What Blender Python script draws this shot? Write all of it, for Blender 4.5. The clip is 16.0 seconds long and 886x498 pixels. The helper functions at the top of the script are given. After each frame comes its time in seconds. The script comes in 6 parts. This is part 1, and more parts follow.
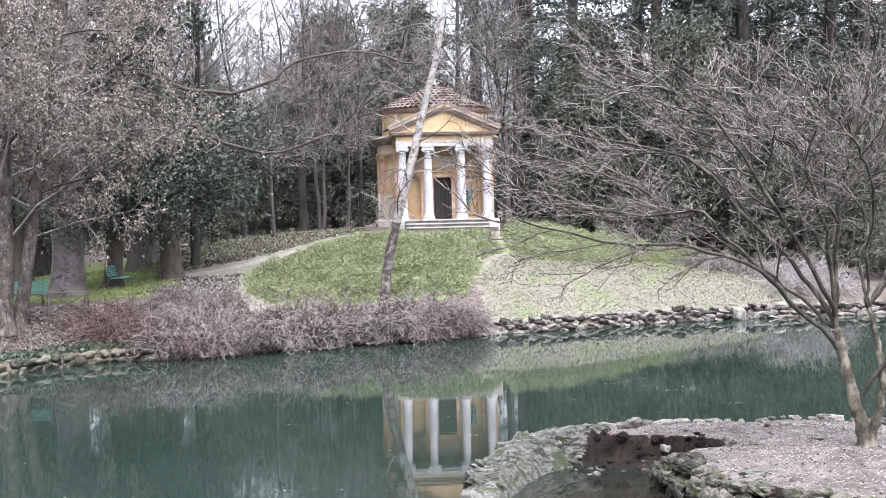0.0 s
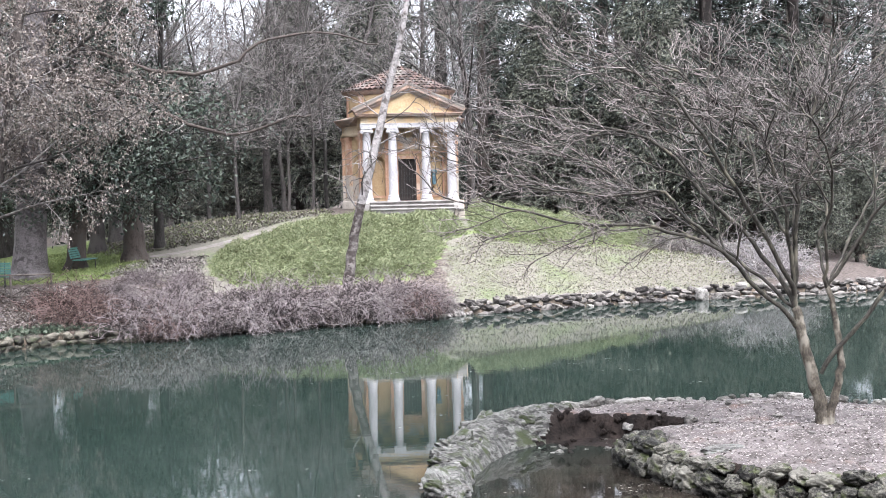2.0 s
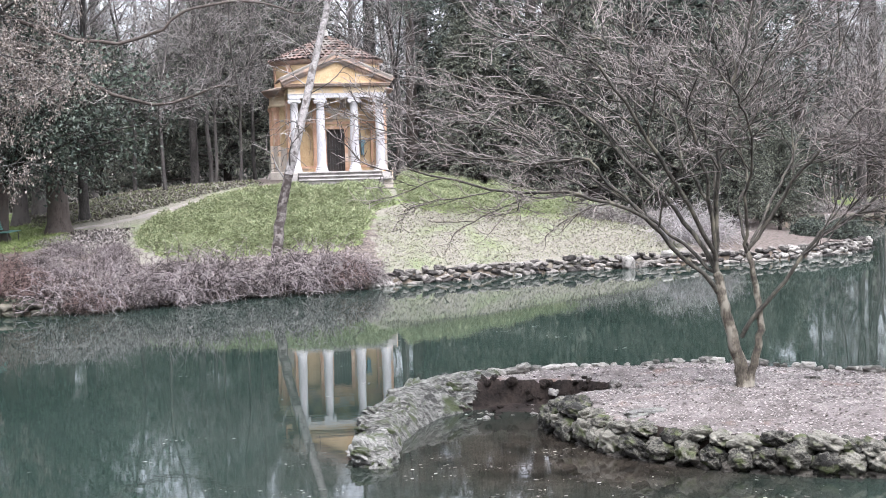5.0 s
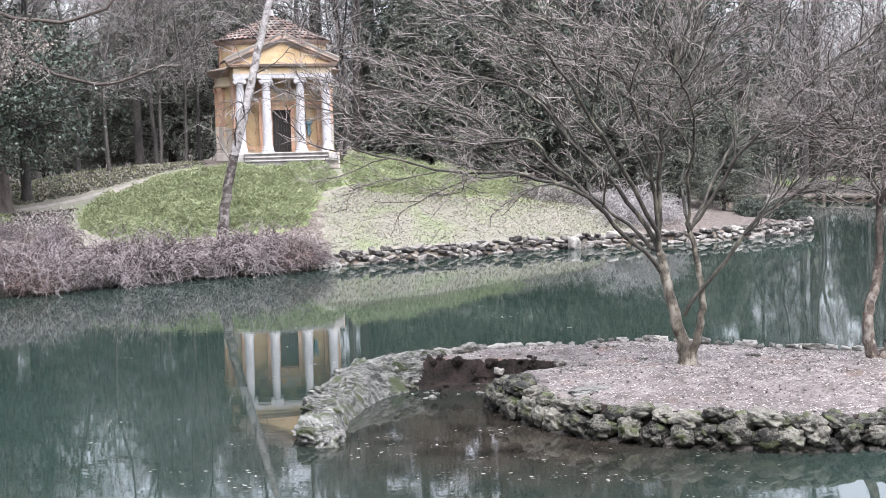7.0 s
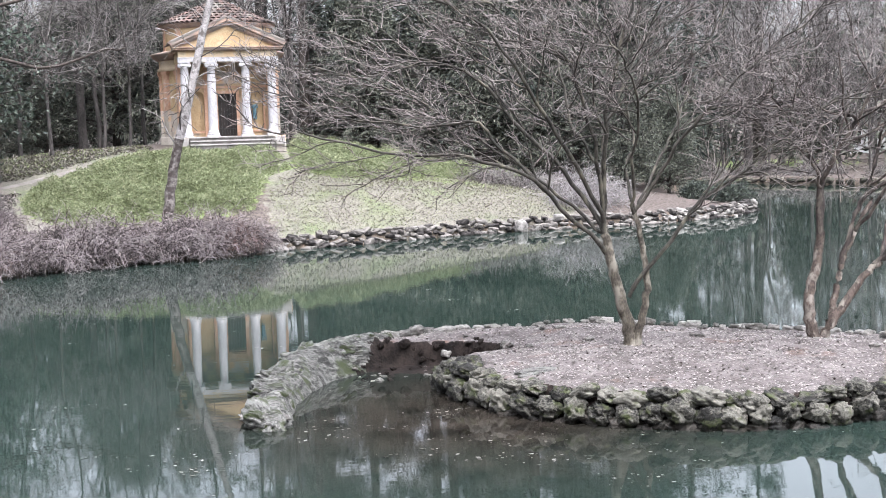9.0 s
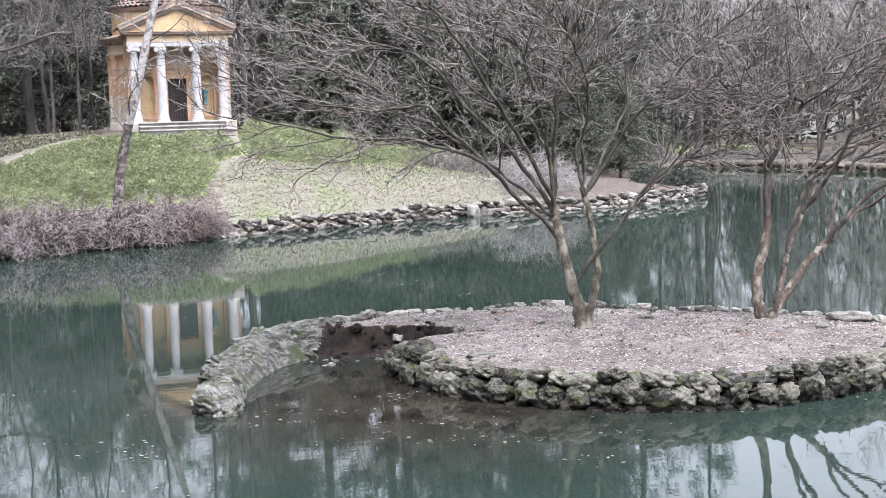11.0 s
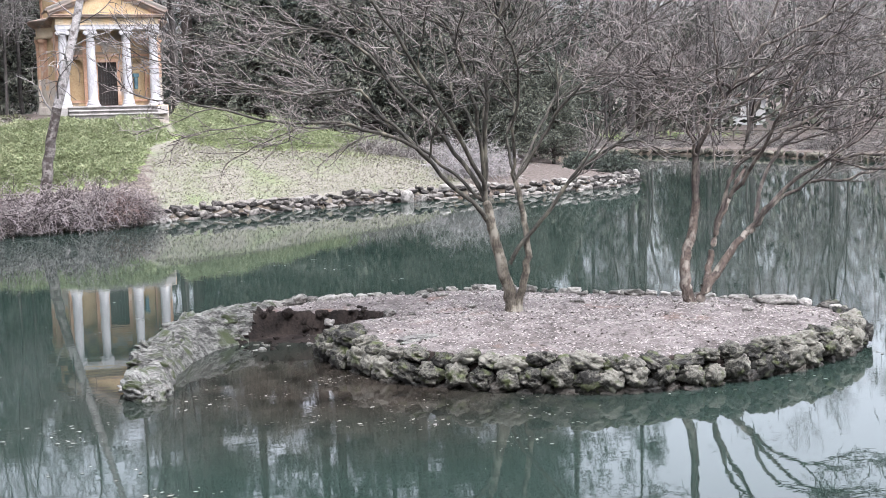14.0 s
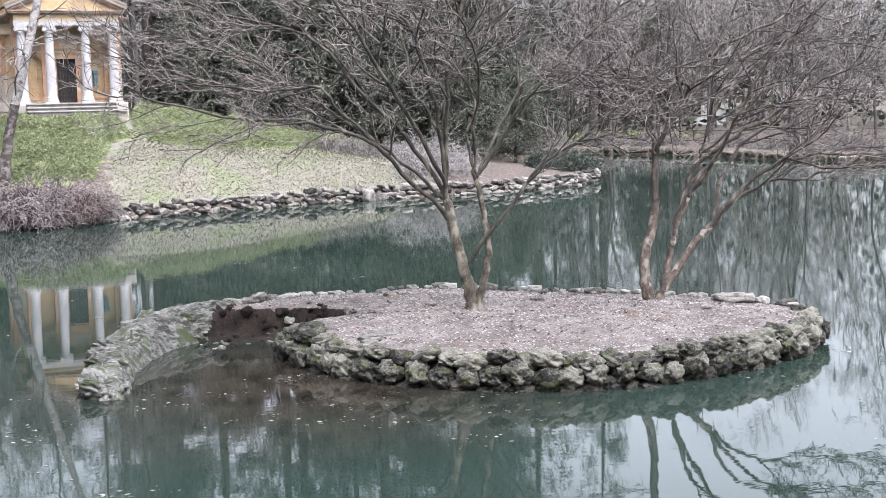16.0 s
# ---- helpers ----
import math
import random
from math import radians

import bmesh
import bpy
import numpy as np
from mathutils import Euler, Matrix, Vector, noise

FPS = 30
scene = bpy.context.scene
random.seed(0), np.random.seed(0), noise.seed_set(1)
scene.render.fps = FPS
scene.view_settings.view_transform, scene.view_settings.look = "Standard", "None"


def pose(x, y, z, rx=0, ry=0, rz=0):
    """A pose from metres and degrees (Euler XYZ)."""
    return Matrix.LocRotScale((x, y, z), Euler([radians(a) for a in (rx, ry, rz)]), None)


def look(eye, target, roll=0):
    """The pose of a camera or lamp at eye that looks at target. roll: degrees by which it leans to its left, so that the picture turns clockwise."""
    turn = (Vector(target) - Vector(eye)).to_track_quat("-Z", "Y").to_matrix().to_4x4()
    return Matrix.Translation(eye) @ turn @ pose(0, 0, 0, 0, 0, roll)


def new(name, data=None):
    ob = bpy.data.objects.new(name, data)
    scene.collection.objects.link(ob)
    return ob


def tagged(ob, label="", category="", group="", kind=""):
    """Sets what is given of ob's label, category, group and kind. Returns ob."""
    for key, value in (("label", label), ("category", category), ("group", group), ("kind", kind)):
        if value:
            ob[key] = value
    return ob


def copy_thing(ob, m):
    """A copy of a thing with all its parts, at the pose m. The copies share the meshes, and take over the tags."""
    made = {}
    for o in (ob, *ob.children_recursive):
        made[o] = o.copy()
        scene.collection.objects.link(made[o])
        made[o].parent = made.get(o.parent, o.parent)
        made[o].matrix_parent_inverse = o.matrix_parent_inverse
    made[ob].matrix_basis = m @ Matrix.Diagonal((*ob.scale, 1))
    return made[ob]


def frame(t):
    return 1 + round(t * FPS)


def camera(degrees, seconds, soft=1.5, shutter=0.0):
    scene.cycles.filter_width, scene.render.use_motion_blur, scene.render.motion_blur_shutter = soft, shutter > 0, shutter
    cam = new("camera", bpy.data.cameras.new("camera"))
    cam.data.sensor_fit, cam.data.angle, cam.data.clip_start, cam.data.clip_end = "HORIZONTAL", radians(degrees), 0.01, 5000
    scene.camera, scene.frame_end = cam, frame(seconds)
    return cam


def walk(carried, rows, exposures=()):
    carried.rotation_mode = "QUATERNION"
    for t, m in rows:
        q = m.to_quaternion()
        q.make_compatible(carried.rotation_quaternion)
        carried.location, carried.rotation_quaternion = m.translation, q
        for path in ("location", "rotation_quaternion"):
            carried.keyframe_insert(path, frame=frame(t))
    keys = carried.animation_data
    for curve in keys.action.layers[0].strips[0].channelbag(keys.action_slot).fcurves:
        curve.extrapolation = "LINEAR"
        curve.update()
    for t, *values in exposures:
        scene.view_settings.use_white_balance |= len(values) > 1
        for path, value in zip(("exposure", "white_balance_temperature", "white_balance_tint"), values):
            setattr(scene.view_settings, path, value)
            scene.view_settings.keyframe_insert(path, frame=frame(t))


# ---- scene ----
cam = camera(37.77, 16.0, soft=0.9)
PATH = [
    (0, pose(-0.001, 0.001, 5.000, 88.005, 1.276, -1.478)),
    (0.5, pose(-0.007, -0.018, 4.997, 87.816, 1.237, -1.795)),
    (1, pose(0.005, -0.052, 4.980, 87.630, 1.254, -2.157)),
    (1.5, pose(0.012, -0.079, 4.978, 87.419, 1.304, -2.561)),
    (2, pose(0.013, -0.106, 4.975, 87.178, 1.291, -3.021)),
    (2.5, pose(0.028, -0.109, 4.967, 86.957, 1.298, -3.444)),
    (3, pose(0.037, -0.117, 4.958, 86.720, 1.310, -3.952)),
    (3.5, pose(0.052, -0.143, 4.944, 86.521, 1.283, -4.441)),
    (4, pose(0.070, -0.156, 4.936, 86.286, 1.372, -4.984)),
    (6.5, pose(0.113, -0.232, 4.899, 85.194, 1.431, -7.814)),
    (7, pose(0.117, -0.258, 4.897, 84.965, 1.405, -8.417)),
    (7.5, pose(0.119, -0.274, 4.892, 84.773, 1.396, -8.996)),
    (8, pose(0.129, -0.290, 4.891, 84.575, 1.441, -9.587)),
    (8.5, pose(0.135, -0.299, 4.884, 84.392, 1.475, -10.148)),
    (9, pose(0.142, -0.303, 4.876, 84.203, 1.502, -10.726)),
    (11.5, pose(0.189, -0.345, 4.838, 83.365, 1.537, -13.303)),
    (12, pose(0.197, -0.361, 4.831, 83.226, 1.504, -13.797)),
    (12.5, pose(0.214, -0.372, 4.824, 83.105, 1.457, -14.224)),
    (13, pose(0.229, -0.374, 4.814, 83.001, 1.410, -14.710)),
    (13.5, pose(0.241, -0.376, 4.808, 82.911, 1.377, -15.153)),
    (14, pose(0.250, -0.379, 4.801, 82.859, 1.254, -15.630)),
    (14.5, pose(0.265, -0.379, 4.796, 82.820, 1.240, -16.053)),
    (15, pose(0.275, -0.380, 4.790, 82.806, 1.127, -16.491)),
    (15.5, pose(0.284, -0.378, 4.784, 82.797, 1.061, -16.873)),
    (16, pose(0.288, -0.380, 4.777, 82.789, 0.973, -17.268)),
]
walk(cam, PATH, [(0.0, 2.53, 6000, 13), (16.0, 2.44, 6000, 13)])

# ---- world and light ----
world = bpy.data.worlds.new("overcast_sky")
scene.world = world
world.use_nodes = True
wn, wl = world.node_tree.nodes, world.node_tree.links
sky = wn.new("ShaderNodeTexSky")
sky.sky_type, sky.sun_disc = "NISHITA", False
sky.sun_elevation, sky.sun_rotation = radians(60), radians(165)
sky.air_density, sky.dust_density, sky.ozone_density = 1.0, 6.0, 1.0
grey = wn.new("ShaderNodeHueSaturation")
grey.inputs["Saturation"].default_value = 0.2
wl.new(sky.outputs[0], grey.inputs["Color"])
wl.new(grey.outputs[0], wn["Background"].inputs["Color"])
wn["Background"].inputs["Strength"].default_value = 0.15

sun_data = bpy.data.lights.new("sun", "SUN")
sun_data.energy, sun_data.angle, sun_data.color = 0.4, radians(60), (1.0, 0.97, 0.94)
sun = new("sun", sun_data)
sun.matrix_world = look((0, 0, 60), (-6.5, 24.1, 60 - 43.3))


# ---- materials ----
def rgba(c):
    return (*c, 1.0)


TONE_SCALE = 0.66  # darkens all surface colours so the raised exposure brightens sky and reflections


def surface(name, dark, light, scale=3.0, fine=40.0, rough=0.8, bump=0.3, stain=None, stain_scale=0.7, stain_at=0.58,
            island=0.0, object_random=0.0, spec=0.3, bump_dist=0.02, stretch=(1, 1, 1), world_space=False):
    """Two scales of noise between two colours, an optional stain, grain in the relief."""
    dark, light = [tuple(v * TONE_SCALE for v in c) for c in (dark, light)]
    stain = stain and tuple(v * TONE_SCALE for v in stain)
    m = bpy.data.materials.new(name)
    m.use_nodes = True
    n, l = m.node_tree.nodes, m.node_tree.links
    b = n["Principled BSDF"]
    b.inputs["Roughness"].default_value = rough
    b.inputs["Specular IOR Level"].default_value = spec
    if world_space:
        co = n.new("ShaderNodeNewGeometry").outputs["Position"]
    else:
        co = n.new("ShaderNodeTexCoord").outputs["Object"]
    mp = n.new("ShaderNodeMapping")
    mp.inputs["Scale"].default_value = stretch
    l.new(co, mp.inputs["Vector"])
    if object_random:
        info = n.new("ShaderNodeObjectInfo")
        sh = n.new("ShaderNodeMath")
        sh.operation = "MULTIPLY"
        sh.inputs[1].default_value = 37.0
        l.new(info.outputs["Random"], sh.inputs[0])
        l.new(sh.outputs[0], mp.inputs["Location"])
    a = n.new("ShaderNodeTexNoise")
    a.inputs["Scale"].default_value, a.inputs["Detail"].default_value = scale, 5.0
    f = n.new("ShaderNodeTexNoise")
    f.inputs["Scale"].default_value, f.inputs["Detail"].default_value = fine, 3.0
    l.new(mp.outputs[0], a.inputs["Vector"])
    l.new(mp.outputs[0], f.inputs["Vector"])
    mixn = n.new("ShaderNodeMath")
    mixn.operation = "MULTIPLY_ADD"
    mixn.inputs[1].default_value = 0.55
    l.new(a.outputs["Fac"], mixn.inputs[0])
    half = n.new("ShaderNodeMath")
    half.operation = "MULTIPLY"
    half.inputs[1].default_value = 0.45
    l.new(f.outputs["Fac"], half.inputs[0])
    l.new(half.outputs[0], mixn.inputs[2])
    fac = mixn.outputs[0]
    for amount, source in ((island, "island"), (object_random, "object")):
        if amount:
            src = (n.new("ShaderNodeNewGeometry").outputs["Random Per Island"] if source == "island"
                   else n.new("ShaderNodeObjectInfo").outputs["Random"])
            ad = n.new("ShaderNodeMath")
            ad.operation = "MULTIPLY_ADD"
            ad.inputs[1].default_value = amount
            l.new(src, ad.inputs[0])
            off = n.new("ShaderNodeMath")
            off.operation = "SUBTRACT"
            off.inputs[1].default_value = amount / 2
            l.new(fac, off.inputs[0])
            l.new(off.outputs[0], ad.inputs[2])
            fac = ad.outputs[0]
    ramp = n.new("ShaderNodeValToRGB")
    ramp.color_ramp.elements[0].position, ramp.color_ramp.elements[1].position = 0.39, 0.61
    ramp.color_ramp.elements[0].color, ramp.color_ramp.elements[1].color = rgba(dark), rgba(light)
    l.new(fac, ramp.inputs[0])
    col = ramp.outputs[0]
    if stain:
        s = n.new("ShaderNodeTexNoise")
        s.inputs["Scale"].default_value, s.inputs["Detail"].default_value = stain_scale, 6.0
        l.new(mp.outputs[0], s.inputs["Vector"])
        sr = n.new("ShaderNodeValToRGB")
        sr.color_ramp.elements[0].position, sr.color_ramp.elements[1].position = stain_at - 0.05, stain_at + 0.07
        l.new(s.outputs["Fac"], sr.inputs[0])
        mx = n.new("ShaderNodeMix")
        mx.data_type = "RGBA"
        l.new(sr.outputs[0], mx.inputs["Factor"])
        l.new(col, mx.inputs["A"])
        mx.inputs["B"].default_value = rgba(stain)
        col = mx.outputs["Result"]
    l.new(col, b.inputs["Base Color"])
    if bump:
        bp = n.new("ShaderNodeBump")
        bp.inputs["Strength"].default_value, bp.inputs["Distance"].default_value = bump, bump_dist
        l.new(mixn.outputs[0], bp.inputs["Height"])
        l.new(bp.outputs[0], b.inputs["Normal"])
    return m


def foliage(name, dark, light, rough=0.6):
    """Leaves that differ one from the next, a little light passing through."""
    m = surface(name, dark, light, 0.6, 9.0, rough, 0.0, island=0.5, spec=0.2)
    return m


M = {}
M["bark_grey"] = surface("bark_grey", (0.028, 0.024, 0.022), (0.095, 0.084, 0.078), 4, 30, 0.9, 0.6, stretch=(1, 1, 0.35), object_random=0.25)
M["bark_plane"] = surface("bark_plane", (0.06, 0.05, 0.05), (0.2, 0.18, 0.18), 2.2, 22, 0.85, 0.9, stain=(0.055, 0.047, 0.046), stain_scale=4.5, stain_at=0.57)
M["bark_lean"] = surface("bark_lean", (0.06, 0.051, 0.047), (0.23, 0.205, 0.19), 3.5, 22, 0.9, 0.6, stain=(0.045, 0.034, 0.03), stain_scale=5.5, stain_at=0.49)
M["bark_lean_pale"] = surface("bark_lean_pale", (0.17, 0.155, 0.15), (0.42, 0.39, 0.375), 3.0, 20, 0.9, 0.6, stain=(0.10, 0.085, 0.078), stain_scale=4.5, stain_at=0.58)
M["bark_mottled"] = surface("bark_mottled", (0.022, 0.017, 0.015), (0.12, 0.098, 0.087), 5, 22, 0.9, 1.0, stain=(0.18, 0.162, 0.15), stain_scale=8.0, stain_at=0.6, stretch=(1, 1, 0.45), bump_dist=0.04)
M["bark_dark"] = surface("bark_dark", (0.022, 0.018, 0.016), (0.085, 0.068, 0.058), 7, 34, 0.9, 1.0, stretch=(1, 1, 0.4), object_random=0.3, stain=(0.085, 0.073, 0.067), stain_scale=7.0, stain_at=0.6)
M["bark_maple"] = surface("bark_maple", (0.024, 0.021, 0.017), (0.09, 0.08, 0.065), 5, 35, 0.8, 0.6, stain=(0.16, 0.145, 0.11), stain_scale=4.0, stain_at=0.6, stretch=(1, 1, 0.45))
M["bark_maple_red"] = surface("bark_maple_red", (0.026, 0.02, 0.017), (0.10, 0.078, 0.067), 5, 35, 0.8, 0.6, stain=(0.18, 0.155, 0.13), stain_scale=5.0, stain_at=0.58, stretch=(1, 1, 0.45))
M["bark_stem"] = surface("bark_stem", (0.04, 0.033, 0.025), (0.15, 0.127, 0.098), 6, 30, 0.85, 0.8, stain=(0.25, 0.225, 0.185), stain_scale=6.0, stain_at=0.56, stretch=(1, 1, 0.6))
M["bark_stem_red"] = surface("bark_stem_red", (0.042, 0.031, 0.025), (0.15, 0.113, 0.094), 6, 30, 0.85, 0.8, stain=(0.28, 0.245, 0.21), stain_scale=8.0, stain_at=0.57, stretch=(1, 1, 0.6))
M["twig_maple"] = surface("twig_maple", (0.055, 0.046, 0.042), (0.27, 0.235, 0.22), 1.5, 12, 0.85, 0.0, island=0.4)
M["twig_grey"] = surface("twig_grey", (0.075, 0.067, 0.063), (0.29, 0.265, 0.25), 1.0, 8, 0.9, 0.0, island=0.5)
M["twig_pale"] = surface("twig_pale", (0.24, 0.22, 0.22), (0.42, 0.39, 0.38), 1.0, 8, 0.9, 0.0, island=0.4)
M["twig_brown"] = surface("twig_brown", (0.05, 0.028, 0.024), (0.24, 0.165, 0.15), 0.8, 8, 0.85, 0.0, island=0.7)
M["twig_bramble"] = surface("twig_bramble", (0.035, 0.025, 0.024), (0.33, 0.282, 0.282), 0.8, 8, 0.85, 0.0, island=0.7)
M["conifer"] = foliage("conifer", (0.026, 0.034, 0.029), (0.088, 0.102, 0.08))
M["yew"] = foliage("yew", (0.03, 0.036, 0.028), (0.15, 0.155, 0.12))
M["holly"] = foliage("holly", (0.022, 0.033, 0.025), (0.095, 0.115, 0.088), 0.4)
M["dead_leaf"] = foliage("dead_leaf", (0.12, 0.095, 0.08), (0.31, 0.27, 0.24))
M["juniper"] = surface("juniper", (0.13, 0.155, 0.07), (0.30, 0.325, 0.185), 0.9, 5.0, 0.6, 0.0, island=0.3, spec=0.2, world_space=True)
M["grass"] = foliage("grass", (0.12, 0.16, 0.05), (0.26, 0.3, 0.12))
M["dry_grass"] = foliage("dry_grass", (0.165, 0.17, 0.095), (0.28, 0.28, 0.175))
M["litter"] = foliage("litter", (0.07, 0.056, 0.05), (0.37, 0.335, 0.315))
M["lawn_leaf"] = foliage("lawn_leaf", (0.125, 0.113, 0.094), (0.215, 0.197, 0.168))
M["ivy"] = foliage("ivy", (0.04, 0.06, 0.04), (0.13, 0.15, 0.11))
M["fleck"] = foliage("fleck", (0.07, 0.064, 0.052), (0.25, 0.24, 0.215))
M["rock"] = surface("rock", (0.013, 0.012, 0.010), (0.18, 0.17, 0.143), 3.0, 16, 0.9, 1.0, stain=(0.062, 0.072, 0.028), stain_scale=2.2, stain_at=0.60, object_random=0.25, bump_dist=0.04)
M["rock_wet"] = surface("rock_wet", (0.010, 0.009, 0.007), (0.07, 0.06, 0.049), 3.5, 22, 0.55, 1.0, object_random=0.25, bump_dist=0.04)
M["rock_moss"] = surface("rock_moss", (0.03, 0.028, 0.022), (0.16, 0.145, 0.115), 3, 18, 0.92, 0.9, stain=(0.045, 0.052, 0.025), stain_scale=1.8, stain_at=0.6, object_random=0.3, bump_dist=0.04)
M["rock_pale"] = surface("rock_pale", (0.085, 0.078, 0.07), (0.33, 0.31, 0.286), 4, 26, 0.9, 0.9, object_random=0.3, bump_dist=0.03)
M["rock_arm"] = surface("rock_arm", (0.028, 0.027, 0.024), (0.25, 0.244, 0.226), 2.6, 12, 0.9, 1.0, stain=(0.045, 0.056, 0.022), stain_scale=0.8, stain_at=0.58, object_random=0.1, bump_dist=0.06, stretch=(1, 3.6, 4.0))
M["rock_bank"] = surface("rock_bank", (0.03, 0.026, 0.024), (0.20, 0.182, 0.166), 4, 18, 0.92, 0.9, object_random=0.5, bump_dist=0.04)
M["earth"] = surface("earth", (0.075, 0.062, 0.058), (0.21, 0.184, 0.177), 2.5, 24, 0.95, 0.7, stain=(0.16, 0.10, 0.075), stain_scale=1.2, stain_at=0.66, bump_dist=0.03)
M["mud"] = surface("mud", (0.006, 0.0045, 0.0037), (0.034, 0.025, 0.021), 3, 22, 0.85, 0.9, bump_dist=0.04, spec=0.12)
M["gravel"] = surface("gravel", (0.17, 0.152, 0.134), (0.32, 0.29, 0.265), 2, 30, 0.95, 0.4)
M["ochre"] = surface("ochre", (0.40, 0.275, 0.15), (0.55, 0.41, 0.245), 1.6, 14, 0.9, 0.25, stain=(0.62, 0.50, 0.36), stain_scale=1.1, stain_at=0.62)
M["terracotta_paint"] = surface("terracotta_paint", (0.38, 0.22, 0.145), (0.55, 0.345, 0.235), 1.8, 16, 0.9, 0.25, stain=(0.62, 0.47, 0.36), stain_scale=1.4, stain_at=0.6)
M["worn_plaster"] = surface("worn_plaster", (0.38, 0.33, 0.28), (0.58, 0.52, 0.46), 1.8, 16, 0.92, 0.4, stain=(0.66, 0.40, 0.22), stain_scale=1.3, stain_at=0.58)
M["cream"] = surface("cream", (0.44, 0.34, 0.22), (0.58, 0.475, 0.345), 1.8, 16, 0.9, 0.25, stain=(0.56, 0.38, 0.20), stain_scale=0.9, stain_at=0.6)
M["porch_paint"] = surface("porch_paint", (0.36, 0.245, 0.145), (0.56, 0.41, 0.245), 1.5, 14, 0.9, 0.3, stain=(0.30, 0.25, 0.21), stain_scale=1.2, stain_at=0.52)
M["marble"] = surface("marble", (0.34, 0.325, 0.335), (0.5, 0.485, 0.495), 2.5, 20, 0.6, 0.1, stain=(0.56, 0.50, 0.45), stain_scale=1.8, stain_at=0.66, stretch=(1, 1, 0.4))
M["step_stone"] = surface("step_stone", (0.24, 0.225, 0.21), (0.4, 0.375, 0.35), 2, 18, 0.85, 0.3, stain=(0.24, 0.22, 0.19), stain_scale=1.5)
# step stone darkened: shade below each tread is put into the colour
M["shaded_riser"] = surface("shaded_riser", (0.10, 0.092, 0.085), (0.22, 0.205, 0.19), 2, 18, 0.9, 0.3)
M["cornice"] = surface("cornice", (0.24, 0.155, 0.115), (0.46, 0.335, 0.265), 2, 18, 0.9, 0.3, stain=(0.27, 0.22, 0.19), stain_scale=1.4, stain_at=0.56)
M["roof_tile"] = surface("roof_tile", (0.05, 0.037, 0.033), (0.19, 0.128, 0.108), 2.5, 20, 0.9, 0.4, island=0.45, stain=(0.19, 0.17, 0.15), stain_scale=1.0, stain_at=0.54)
M["dark_wood"] = surface("dark_wood", (0.012, 0.009, 0.009), (0.045, 0.032, 0.028), 3, 30, 0.6, 0.2, stretch=(1, 1, 0.2))
M["iron"] = surface("iron", (0.02, 0.02, 0.02), (0.06, 0.055, 0.05), 6, 40, 0.5, 0.1)
M["plaque"] = surface("plaque", (0.06, 0.12, 0.15), (0.14, 0.24, 0.28), 5, 30, 0.6, 0.1)
M["rail_wood"] = surface("rail_wood", (0.045, 0.036, 0.031), (0.15, 0.125, 0.11), 4, 30, 0.85, 0.4, stretch=(0.3, 1, 1))
M["bench_green"] = surface("bench_green", (0.06, 0.17, 0.15), (0.11, 0.25, 0.22), 4, 30, 0.55, 0.1)
M["far_wall"] = surface("far_wall", (0.70, 0.69, 0.68), (0.85, 0.84, 0.83), 1, 9, 0.9, 0.1)


